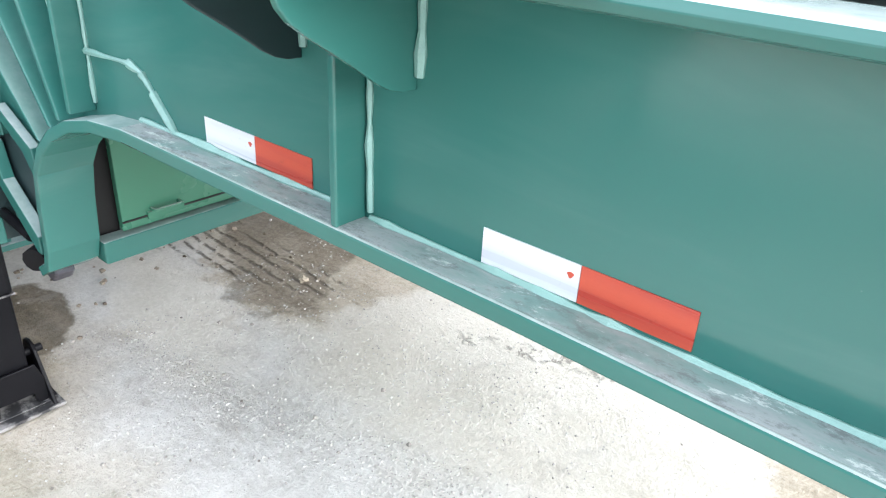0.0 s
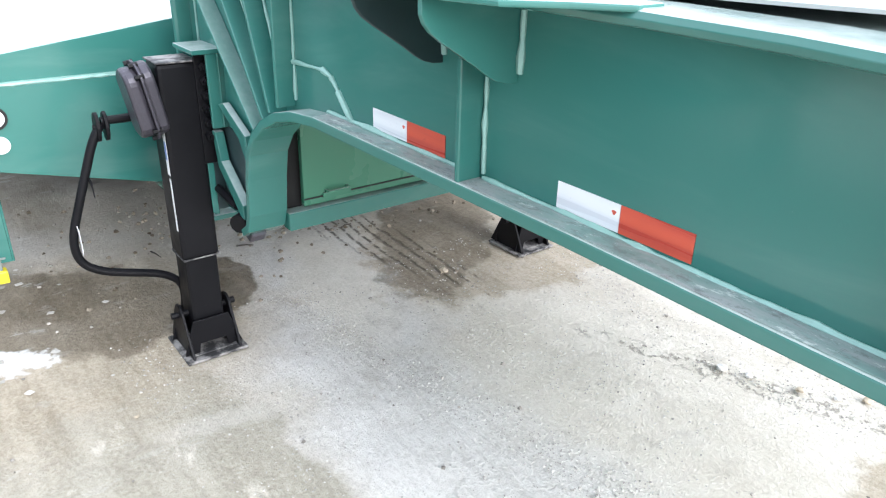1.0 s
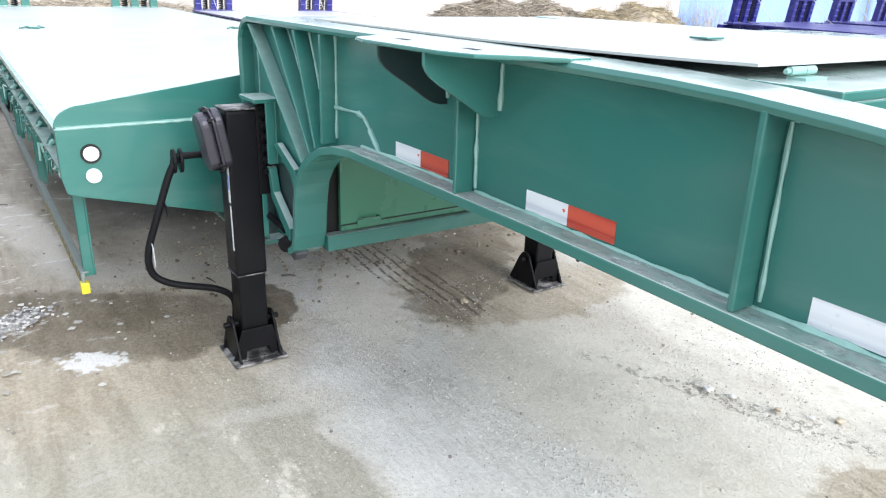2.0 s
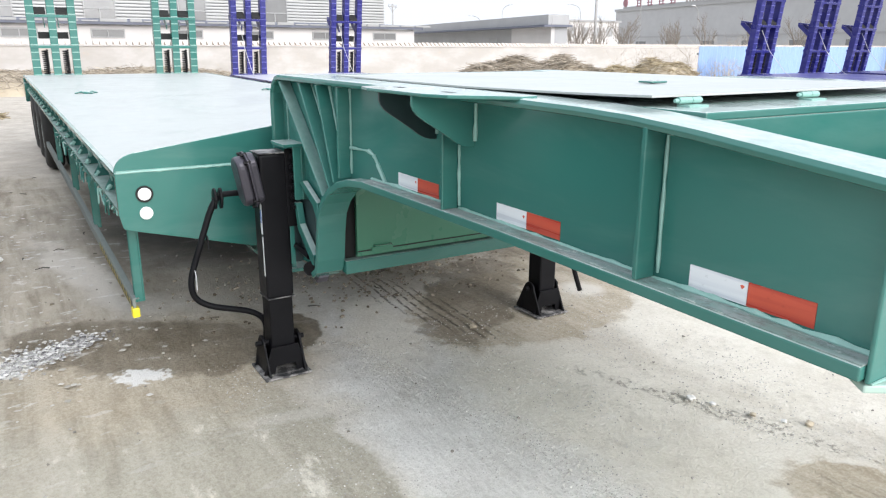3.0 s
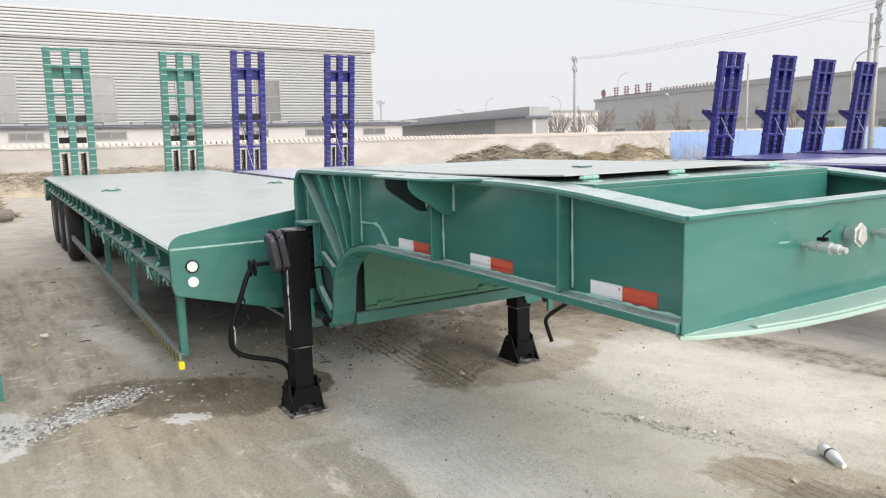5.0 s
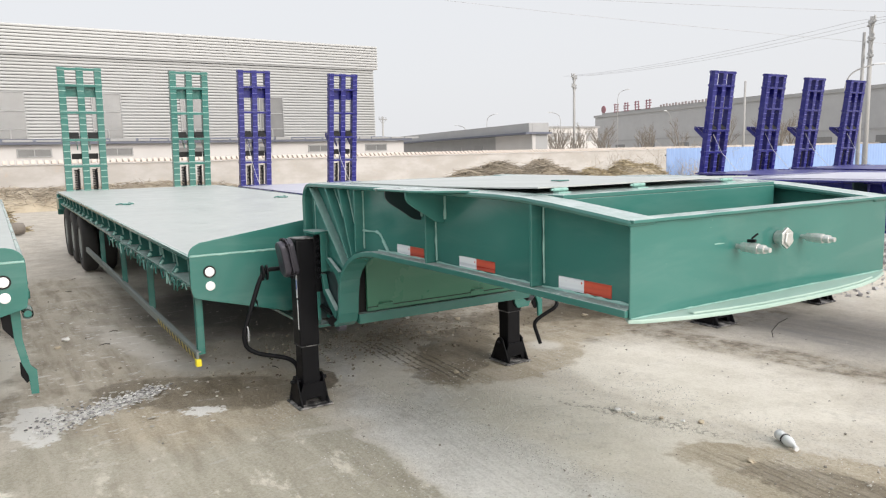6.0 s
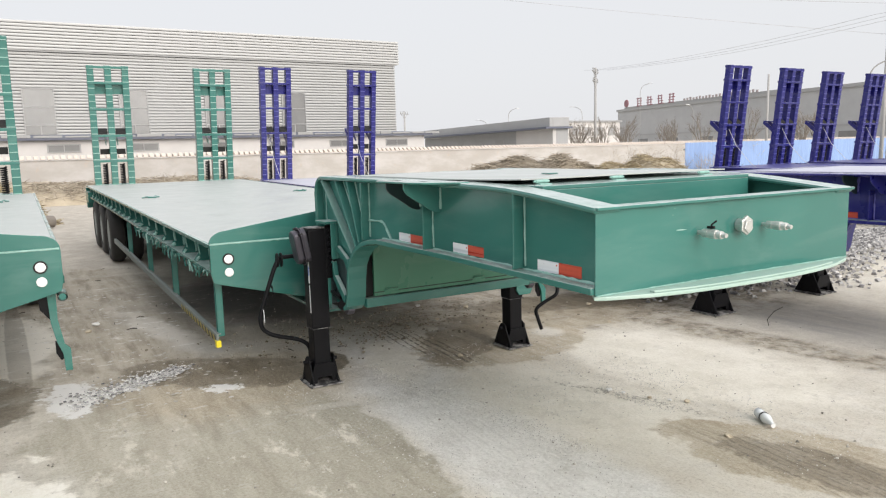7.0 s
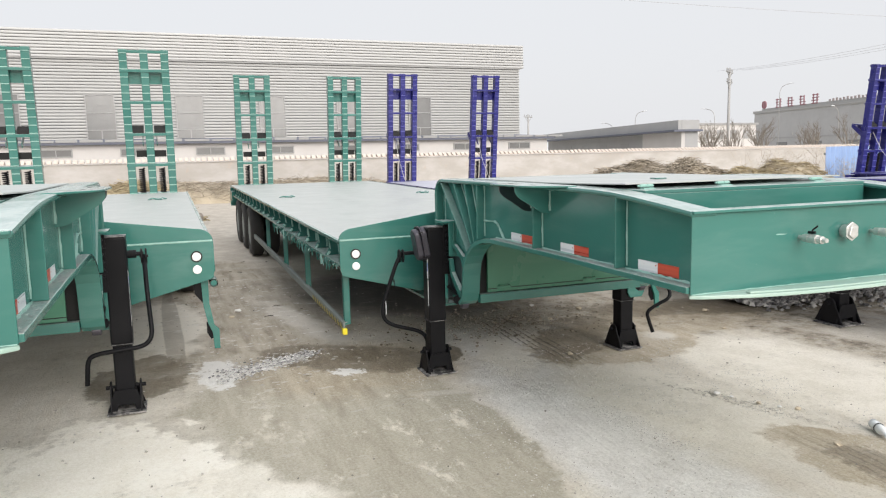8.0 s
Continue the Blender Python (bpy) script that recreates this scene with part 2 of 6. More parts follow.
def m_ground():
    n = Nodes("dusty_yard_ground")
    big, mid, fine = n.noise(0.35, 5, 0.6), n.noise(2.2, 9, 0.7), n.noise(55, 5, 0.75)
    drag = n.noise(1.0, 7, 0.68, n.mapped(n.pos, (1.3, 7.5, 1), (0, 0, -9)), 0.3)
    col = n.mix(n.ramp(mid, 0.3, 0.7), (0.50, 0.45, 0.37), (0.66, 0.615, 0.53))
    grey = n.ramp(n.math("ADD", n.math("MULTIPLY", big, 0.7), n.math("MULTIPLY", drag, 0.4)), 0.46, 0.66)
    col = n.mix(n.math("MULTIPLY", grey, 0.5), col, (0.50, 0.475, 0.425))
    col = n.mix(n.ramp(drag, 0.52, 0.74, 0.0, 0.55), col, (0.70, 0.665, 0.595))
    col = n.mix(n.ramp(drag, 0.26, 0.42, 0.4, 0.0), col, (0.34, 0.305, 0.245))
    col = n.mix(n.ramp(fine, 0.42, 0.64, 0.0, 0.3), col, (0.72, 0.69, 0.63))
    col = n.mix(n.ramp(fine, 0.34, 0.48, 0.3, 0.0), col, (0.20, 0.18, 0.15))
    # the back of the yard is browner, with dark litter trodden in
    back = n.math("MULTIPLY", stain(n, -24.0, 2.0, 15.0, 26.0, 0, 0.25, 0.25, 0.5), n.ramp(mid, 0.3, 0.7, 0.9, 0.4))
    col = n.mix(back, col, (0.36, 0.32, 0.275))
    # the grey wheel track and the damp olive ground in front of the legs
    grain = n.math("ADD", n.math("MULTIPLY", mid, 0.5), n.math("MULTIPLY", fine, 0.5))
    swept = n.math("ADD", n.math("MULTIPLY", drag, 0.5), n.math("MULTIPLY", fine, 0.5))
    track = n.math("MAXIMUM", stain(n, -0.6, 1.22, 2.3, 0.50, -2, 0.4, 0.42, 2.4), n.math("MULTIPLY", stain(n, -2.75, 1.45, 1.25, 0.50, 0, 0.4, 0.4, 2.8), 0.95))
    col = n.mix(n.math("MULTIPLY", track, 0.85), col, n.mix(n.ramp(grain, 0.35, 0.62), (0.54, 0.525, 0.495), (0.74, 0.725, 0.695)))
    cream = n.math("MAXIMUM", stain(n, -0.95, 2.08, 1.5, 0.62, 8, 0.5, 0.45, 2.2), stain(n, -1.0, 3.45, 1.25, 0.85, 6, 0.25, 0.4, 2.4))
    cream = n.math("MAXIMUM", cream, stain(n, -2.55, 1.50, 0.75, 0.27, -14, 0.5, 0.5, 3.0))
    col = n.mix(n.math("MULTIPLY", cream, 0.85), col, n.mix(n.ramp(grain, 0.36, 0.62), (0.62, 0.58, 0.495), (0.76, 0.72, 0.64)))
    olive = n.math("MAXIMUM", stain(n, -0.95, 0.14, 1.75, 0.66, -3, 0.07, 0.26, 2.8), n.math("MULTIPLY", stain(n, -1.75, -0.55, 1.5, 0.75, 10, 0.3, 0.6, 2.2), 0.85))
    col = n.mix(n.math("MULTIPLY", olive, 0.9), col, n.mix(n.ramp(swept, 0.36, 0.62), (0.29, 0.265, 0.205), (0.44, 0.41, 0.335)))
    pale = n.math("MULTIPLY", olive, n.ramp(n.noise(2.6, 8, 0.72, n.mapped(n.pos, (0.7, 1.3, 1))), 0.55, 0.65))
    col = n.mix(n.math("MULTIPLY", pale, 0.75), col, (0.72, 0.68, 0.59))
    # a bright ragged tongue of dust at the edge of the track, and swept cream dust beyond the damp
    tongue = stain(n, -1.80, 0.62, 0.07, 0.26, -12, 0.6, 0.7, 7)
    col = n.mix(n.math("MULTIPLY", tongue, 0.35), col, (0.68, 0.655, 0.60))
    dust = n.math("MAXIMUM", stain(n, -0.6, -1.85, 1.65, 0.85, 0, 0.10, 0.6, 3.0), n.math("MULTIPLY", stain(n, -0.5, -0.95, 0.75, 0.42, 25, 0.3, 0.8, 3.4), 0.8))
    col = n.mix(n.math("MULTIPLY", dust, 0.92), col, n.mix(n.ramp(grain, 0.38, 0.6), (0.76, 0.715, 0.62), (0.87, 0.835, 0.76)))
    # ground between the trailers, trodden and brownish
    between = n.math("MULTIPLY", stain(n, -6.2, -0.35, 4.3, 1.15, 0, 0.35, 0.7, 1.6), n.ramp(mid, 0.3, 0.7, 0.95, 0.6))
    col = n.mix(between, col, n.mix(n.ramp(drag, 0.35, 0.6), (0.24, 0.205, 0.155), (0.42, 0.375, 0.305)))
    # two dark patches paint the deck's shade onto the ground below it
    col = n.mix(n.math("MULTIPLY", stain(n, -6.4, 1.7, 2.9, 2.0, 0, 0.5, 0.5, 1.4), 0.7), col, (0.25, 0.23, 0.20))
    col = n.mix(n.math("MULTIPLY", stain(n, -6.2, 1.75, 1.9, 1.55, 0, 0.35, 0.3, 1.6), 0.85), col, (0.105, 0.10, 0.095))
    col = n.mix(n.math("MULTIPLY", stain(n, -4.95, 0.03, 1.55, 0.20, 11, 0.5, 0.7, 3.0), 0.8), col, (0.62, 0.585, 0.525))
    col = n.mix(n.math("MULTIPLY", stain(n, -5.3, -1.38, 1.5, 0.50, 4, 0.3, 0.7, 2.6), 0.95), col, (0.74, 0.70, 0.62))
    col = n.mix(n.math("MULTIPLY", stain(n, -3.72, 0.62, 0.85, 0.22, 52, 0.5, 0.5, 2.6), 0.55), col, (0.46, 0.44, 0.40))
    # churned brown soil behind the legs and across to the next trailer
    soil = n.math("MAXIMUM", n.math("MULTIPLY", stain(n, -4.1, 3.2, 1.05, 1.3, 0, 0.35, 0.8, 2.0), 0.8), stain(n, -2.9, 5.0, 1.0, 1.9, -14, 0.3, 0.6, 2.4))
    soil = n.math("MAXIMUM", soil, n.math("MULTIPLY", stain(n, -1.2, 4.50, 2.0, 0.26, 9, 0.35, 0.6, 2.6), 0.9))
    soil = n.math("MULTIPLY", soil, n.ramp(n.noise(4.5, 8, 0.75), 0.40, 0.62, 1.0, 0.35))
    col = n.mix(soil, col, n.mix(n.ramp(n.noise(6.0, 9, 0.78), 0.40, 0.60), (0.145, 0.118, 0.085), (0.40, 0.35, 0.275)))
    col = n.mix(n.math("MULTIPLY", stain(n, -0.9, 5.75, 1.7, 0.75, 8, 0.4, 0.6, 2.2), n.ramp(drag, 0.3, 0.62, 0.85, 0.35)), col, (0.40, 0.385, 0.36))
    # damp patches: a tan rim and a dark core
    damp = n.math("MAXIMUM", stain(n, -2.55, 2.62, 0.70, 0.98, 18, 0.09, 0.36, 3.4), stain(n, 0.55, 2.52, 0.85, 0.42, 18, 0.10, 0.5, 3.6))
    damp = n.math("MAXIMUM", damp, stain(n, -2.75, 0.25, 0.85, 1.0, 8, 0.40, 0.45, 3.0))
    damp = n.math("MAXIMUM", damp, n.math("MULTIPLY", stain(n, -3.15, 3.9, 0.8, 1.0, 3, 0.3, 0.6, 2.6), 0.8))
    damp = n.math("MULTIPLY", damp, n.ramp(mid, 0.36, 0.72, 0.95, 0.6))
    col = n.mix(damp, col, n.mix(n.ramp(swept, 0.36, 0.64), (0.31, 0.26, 0.185), (0.52, 0.455, 0.355)))
    wet = n.math("MAXIMUM", n.math("MULTIPLY", stain(n, -2.88, 2.40, 1.0, 0.36, 139, 0.10, 0.5, 4.4), 0.7), n.math("MULTIPLY", stain(n, -3.12, 0.17, 0.95, 0.44, 50, 0.16, 0.42, 3.6), 0.85))
    wet = n.math("MAXIMUM", wet, stain(n, -2.85, 1.02, 0.32, 0.17, -20, 0.12, 0.5, 5.0))
    wet = n.math("MAXIMUM", wet, n.math("MULTIPLY", stain(n, 0.72, 2.50, 0.62, 0.24, 16, 0.15, 0.7, 4.0), 0.7))
    wet = n.math("MAXIMUM", wet, n.math("MULTIPLY", stain(n, -3.4, 4.6, 0.45, 1.7, -16, 0.2, 0.8, 2.6), 0.8))
    wet = n.math("MAXIMUM", wet, n.math("MULTIPLY", stain(n, -5.2, -1.30, 2.6, 0.10, 1, 0.12, 0.16, 4.0), 0.5))
    wet = n.math("MAXIMUM", wet, n.math("MULTIPLY", stain(n, -3.25, -1.58, 0.68, 0.42, -12, 0.10, 0.6, 4.0), 0.85))
    col = n.mix(n.math("MULTIPLY", wet, n.ramp(mid, 0.36, 0.72, 0.97, 0.68)), col, n.mix(n.ramp(swept, 0.36, 0.64), (0.085, 0.067, 0.043), (0.20, 0.165, 0.115)))
    ring = stain(n, -2.54, 3.17, 0.20, 0.17, 0, 0.5, 0.5, 7)
    col = n.mix(n.math("MULTIPLY", ring, 0.8), col, (0.68, 0.65, 0.59))
    # trodden mottling all over
    mottle = n.math("MULTIPLY", n.ramp(n.noise(7.0, 10, 0.8), 0.50, 0.64), n.ramp(n.noise(1.3, 4, 0.6), 0.40, 0.62))
    col = n.mix(n.math("MULTIPLY", mottle, 0.35), col, (0.30, 0.27, 0.225))
    # lime spilt beside the guard rail
    lime = n.math("MAXIMUM", n.math("MAXIMUM", stain(n, -3.10, -0.95, 0.46, 0.20, 0, 0.2, 1.1, 7), stain(n, -3.18, -0.50, 0.46, 0.13, 118, 0.25, 1.1, 9)), stain(n, -2.66, 0.06, 0.15, 0.10, 60, 0.3, 1.2, 17))
    lime = n.math("MAXIMUM", lime, n.math("MULTIPLY", n.ramp(n.noise(5.5, 8, 0.7), 0.68, 0.73), 0.7))
    fleck = n.ramp(n.noise(1.0, 5, 0.62, n.mapped(n.pos, (9, 3.6, 1), (0, 0, 20))), 0.60, 0.64)
    lime = n.math("MAXIMUM", lime, n.math("MULTIPLY", fleck, n.math("ADD", 0.12, n.math("MULTIPLY", stain(n, -5.6, -0.5, 3.6, 1.1, 0, 0.5, 0.5, 2.0), 0.45))))
    col = n.mix(n.math("MULTIPLY", lime, 0.85), col, (0.76, 0.75, 0.725))
    # dark crumbs
    crumb = n.math("MAXIMUM", n.ramp(n.noise(24, 7, 0.75), 0.65, 0.70), n.math("MULTIPLY", n.ramp(n.noise(7, 9, 0.8), 0.66, 0.69), 0.8))
    col = n.mix(n.math("MULTIPLY", crumb, 0.6), col, (0.19, 0.17, 0.145))
    # grit
    grit = n.ramp(n.voronoi(95), 0.0, 0.24)
    pick = n.ramp(n.noise(12, 5), 0.5, 0.62)
    col = n.mix(n.math("MULTIPLY", n.math("SUBTRACT", 1.0, grit), n.math("MULTIPLY", pick, 0.55)), col, (0.20, 0.185, 0.165))
    # tyre tracks: four sharp grooves that run under the box, faint ones elsewhere
    v = n.mapped(n.pos, (1, 1, 0), (0, 0, 4))
    p = n.xyz(v)
    wobble = n.math("MULTIPLY", n.noise(2.2, 6, 0.7), 0.10)
    groove = n.ramp(n.math("ABSOLUTE", n.math("SUBTRACT", n.math("FRACT", n.math("MULTIPLY", n.math("ADD", p[1], wobble), 15.0)), 0.5)), 0.02, 0.22, 1.0, 0.0)
    tread = n.ramp(n.noise(1.0, 4, 0.6, n.mapped(n.pos, (22, 9, 1))), 0.36, 0.52)
    band = n.math("MULTIPLY", n.math("MULTIPLY", stain(n, -2.95, 1.95, 0.90, 0.20, 8, 0.3, 0.45, 4), groove), tread)
    band2 = n.math("MULTIPLY", stain(n, -0.75, 2.45, 0.8, 0.07, 18, 0.3, 0.9, 5), n.ramp(n.noise(30, 5, 0.7), 0.52, 0.6))
    band3 = n.math("MULTIPLY", n.math("MULTIPLY", stain(n, 0.62, 2.45, 0.7, 0.26, 8, 0.3, 0.9, 5), groove), n.math("MULTIPLY", tread, 0.38))
    band4 = n.math("MULTIPLY", n.math("MULTIPLY", stain(n, -0.9, 1.25, 1.5, 0.30, -4, 0.4, 0.8, 3), groove), n.math("MULTIPLY", tread, 0.10))
    band3 = n.math("MAXIMUM", band3, band4)
    marks = n.math("MAXIMUM", n.math("MAXIMUM", band, n.math("MULTIPLY", band2, 0.6)), band3)
    col = n.mix(n.math("MULTIPLY", marks, 0.8), col, (0.10, 0.085, 0.065))
    h = n.math("ADD", n.math("MULTIPLY", mid, 0.6), n.math("ADD", n.math("MULTIPLY", fine, 0.5), n.math("MULTIPLY", drag, 0.35)))
    h = n.math("ADD", h, n.math("MULTIPLY", n.math("SUBTRACT", 1.0, grit), n.math("MULTIPLY", pick, 0.3)))
    h = n.math("SUBTRACT", h, n.math("MULTIPLY", marks, 0.7))
    n.bump(h, 0.8, 0.03)
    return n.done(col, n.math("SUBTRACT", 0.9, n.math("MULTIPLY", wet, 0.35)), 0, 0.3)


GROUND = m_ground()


def m_stones(name, a, b):
    n = Nodes(name)
    n.bump(n.noise(40, 4), 0.4, 0.01)
    return n.done(n.mix(n.island(), a, b), 0.85, 0, 0.3)


STONES = m_stones("grey_gravel", (0.10, 0.097, 0.10), (0.52, 0.505, 0.49))
FINE = m_stones("fine_gravel_grey", (0.30, 0.285, 0.26), (0.66, 0.64, 0.595))
CHIPS = m_stones("pale_rubble", (0.10, 0.095, 0.10), (0.66, 0.65, 0.63))
BRUSH = m_stones("dry_brushwood", (0.17, 0.145, 0.11), (0.52, 0.455, 0.37))
LIME = m_stones("trodden_lime", (0.36, 0.335, 0.29), (0.66, 0.64, 0.60))
SOIL = m_stones("brown_soil", (0.11, 0.09, 0.065), (0.33, 0.285, 0.225))
GRIT = m_stones("pale_grit", (0.16, 0.145, 0.125), (0.52, 0.49, 0.44))
TWIG = m_stones("dark_twigs", (0.05, 0.045, 0.04), (0.16, 0.14, 0.11))
STRAW = m_stones("dry_straw", (0.20, 0.16, 0.10), (0.52, 0.44, 0.29))
BARK = plain("bare_bark", (0.20, 0.175, 0.15), 0.9, 0, 8, 0.3, 0.3)
# dark teal of the rear bracket; also paints the recess's shade
DARK_TEAL = plain("dark_teal", (0.016, 0.034, 0.036), 0.55, 0, 14, 0.2)
MOUND = plain("earth_mound", (0.44, 0.38, 0.29), 0.95, 0, 3, 0.35, 0.5)


def m_wall():
    n = Nodes("stained_whitewash")
    p = n.mapped(n.pos, (1, 0.7, 1.6))
    a = n.ramp(n.noise(0.7, 7, 0.65, p), 0.35, 0.7)
    col = n.mix(a, (0.40, 0.375, 0.35), (0.50, 0.48, 0.465))
    col = n.mix(n.ramp(n.noise(2.6, 8, 0.75), 0.58, 0.68, 0, 0.6), col, (0.46, 0.38, 0.315))
    n.bump(n.noise(8, 5), 0.3, 0.02)
    return n.done(col, 0.9, 0, 0.2)


WALL = m_wall()
CAP = plain("terracotta_cap_tile", (0.56, 0.49, 0.43), 0.85, 0, 6, 0.25)
CLADDING = plain("grey_white_cladding", (0.36, 0.362, 0.36), 0.45, 0.1, 0.8, 0.07)
FASCIA = plain("pale_fascia_sheet", (0.40, 0.402, 0.40), 0.45, 0.1, 0.8, 0.06)
CONCRETE = plain("grey_render", (0.37, 0.37, 0.375), 0.9, 0, 0.7, 0.14, 0.3)
PALE_RENDER = plain("pale_render", (0.56, 0.54, 0.53), 0.9, 0, 0.7, 0.12, 0.3)
ROOF = plain("blue_grey_roof_edge", (0.12, 0.13, 0.17), 0.6, 0.1, 2, 0.2)
FENCE = plain("blue_sheet_fence", (0.23, 0.34, 0.58), 0.5, 0, 1.2, 0.15)
GLASS = plain("dim_window_glass", (0.17, 0.17, 0.17), 0.12, 0, 0.9, 0.3, 0.0)
FRAME_GREY = plain("grey_window_frame", (0.30, 0.30, 0.30), 0.5)
SIGN_RED = plain("red_sign", (0.23, 0.105, 0.125), 0.5)
SIGN_GREY = plain("grey_sign_bars", (0.32, 0.28, 0.28), 0.6)
POLE = plain("concrete_pole", (0.34, 0.335, 0.33), 0.9, 0, 5, 0.12)
WIRE = plain("dull_wire", (0.45, 0.45, 0.46), 0.6)
PLASTIC = plain("clear_bottle_plastic", (0.72, 0.74, 0.75), 0.12, 0, 30, 0.05)

# ---- building helpers ----
def part(name, bm, material, parent=None, label="", bevel=0.0, smooth=False):
    """Links a bmesh as one mesh object, under a thing or a part where one is given."""
    bmesh.ops.recalc_face_normals(bm, faces=bm.faces)
    me = bpy.data.meshes.new(name)
    bm.to_mesh(me)
    bm.free()
    for m in (material if isinstance(material, (list, tuple)) else [material]):
        me.materials.append(m)
    if smooth:
        me.polygons.foreach_set("use_smooth", [True] * len(me.polygons))
    ob = new(name, me)
    if parent is not None:
        ob.parent = parent
    if label:
        tagged(ob, label)
    if bevel:
        mod = ob.modifiers.new("soft_edges", "BEVEL")
        mod.width, mod.segments, mod.limit_method, mod.angle_limit = bevel, 2, "ANGLE", radians(50)
    return ob


def box(bm, x0, x1, y0, y1, z0, z1, mat=0):
    vs = [bm.verts.new((x, y, z)) for x in (x0, x1) for y in (y0, y1) for z in (z0, z1)]
    for q in ((0, 1, 3, 2), (4, 6, 7, 5), (0, 4, 5, 1), (2, 3, 7, 6), (0, 2, 6, 4), (1, 5, 7, 3)):
        bm.faces.new([vs[i] for i in q]).material_index = mat
    return vs


def prism(bm, pts, axis, a, b, mat=0):
    """A flat outline pushed from a to b along an axis; pts hold the two other coordinates in x, y, z order."""
    def at(p, c):
        return {"x": (c, p[0], p[1]), "y": (p[0], c, p[1]), "z": (p[0], p[1], c)}[axis]
    lo = [bm.verts.new(at(p, a)) for p in pts]
    hi = [bm.verts.new(at(p, b)) for p in pts]
    faces = [bm.faces.new(lo), bm.faces.new(hi[::-1])]
    for i in range(len(pts)):
        j = (i + 1) % len(pts)
        faces.append(bm.faces.new((lo[i], hi[i], hi[j], lo[j])))
    for f in faces:
        f.material_index = mat


def strip(bm, path, thick, y0, y1):
    """A bent plate: a line in x and z, with a thickness below it, between y0 and y1."""
    n = len(path)
    off = []
    for i in range(n):
        a, b = Vector(path[max(i - 1, 0)]), Vector(path[min(i + 1, n - 1)])
        d = (b - a).normalized()
        off.append((path[i][0] - d.y * thick, path[i][1] + d.x * thick))
    rows = [[bm.verts.new((x, y, z)) for x, y, z in ((p[0], y0, p[1]), (p[0], y1, p[1]), (o[0], y1, o[1]), (o[0], y0, o[1]))] for p, o in zip(path, off)]
    for r, s in zip(rows, rows[1:]):
        for k in range(4):
            bm.faces.new((r[k], r[(k + 1) % 4], s[(k + 1) % 4], s[k]))
    bm.faces.new(rows[0][::-1])
    bm.faces.new(rows[-1])


def tube(bm, path, r, n=10, closed=True):
    """A round bar along a line of points; r is one radius or one per point."""
    path = [Vector(p) for p in path]
    side = None
    rings = []
    for i, p in enumerate(path):
        d = (path[min(i + 1, len(path) - 1)] - path[max(i - 1, 0)]).normalized()
        if side is None:
            side = d.orthogonal().normalized()
        side = (side - d * side.dot(d)).normalized()
        up = d.cross(side)
        rad = r[i] if isinstance(r, (list, tuple)) else r
        rings.append([bm.verts.new(p + (side * math.cos(2 * math.pi * k / n) + up * math.sin(2 * math.pi * k / n)) * rad) for k in range(n)])
    for a, b in zip(rings, rings[1:]):
        for k in range(n):
            bm.faces.new((a[k], a[(k + 1) % n], b[(k + 1) % n], b[k]))
    if closed:
        bm.faces.new(rings[0][::-1])
        bm.faces.new(rings[-1])


def rounded(path, radius=0.05, steps=5):
    """The same line of points with its inner corners rounded."""
    path = [Vector(p) for p in path]
    out = [path[0]]
    for a, b, c in zip(path, path[1:], path[2:]):
        ra = min(radius, (b - a).length / 2.1)
        rc = min(radius, (c - b).length / 2.1)
        p, q = b + (a - b).normalized() * ra, b + (c - b).normalized() * rc
        for k in range(steps + 1):
            t = k / steps
            out.append(p * (1 - t) ** 2 + b * 2 * t * (1 - t) + q * t * t)
    return out + [path[-1]]


def bead(bm, a, b, r=0.006):
    """A weld seam: a thin uneven bar that wanders a little."""
    a, b = Vector(a), Vector(b)
    n = max(4, int((b - a).length / 0.035))
    rng = random.Random(int(1000 * (a.x + a.z * 3)))
    side = (b - a).normalized().orthogonal() if abs((b - a).y) > 0.01 else Vector((b.z - a.z, 0, a.x - b.x)).normalized()
    off, pts = 0.0, []
    for k in range(n + 1):
        off = 0.75 * off + rng.uniform(-1, 1) * r * 0.12
        pts.append(a.lerp(b, k / n) + side * off)
    tube(bm, pts, [r * rng.choice((0.55, 0.7, 0.85, 1.0, 1.3)) for _ in range(n + 1)], 6)


def B():
    return bmesh.new()


# ---- ground: one sheet to the horizon ----
def axis_steps(lo, hi, step, far):
    inner = list(np.arange(lo, hi + 1e-6, step))
    out, s, x = [], step, hi
    while x < far:
        s *= 1.35
        x += s
        out.append(x)
    low, s, x = [], step, lo
    while x > -far:
        s *= 1.35
        x -= s
        low.append(x)
    return low[::-1] + inner + out


def make_ground():
    xs, ys = axis_steps(-9.0, 4.0, 0.07, 1500), axis_steps(-5.0, 7.0, 0.07, 1500)
    verts = []
    for x in xs:
        for y in ys:
            z = 0.0
            if -30 < x < 12 and -20 < y < 30:
                p = Vector((x, y, 0))
                z = 0.016 * (noise.noise(p * 0.7) - 0.25) + 0.006 * noise.noise(p * 3.1) + 0.003 * noise.noise(p * 9)
            verts.append((x, y, z - 0.006))
    m = len(ys)
    faces = [(i * m + j, (i + 1) * m + j, (i + 1) * m + j + 1, i * m + j + 1) for i in range(len(xs) - 1) for j in range(m - 1)]
    me = bpy.data.meshes.new("ground")
    me.from_pydata(verts, [], faces)
    me.polygons.foreach_set("use_smooth", [True] * len(me.polygons))
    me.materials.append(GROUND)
    return tagged(new("ground", me), "dusty pale yard ground with damp stains, tyre tracks, painted deck shade", "ground", kind="structure")


make_ground()


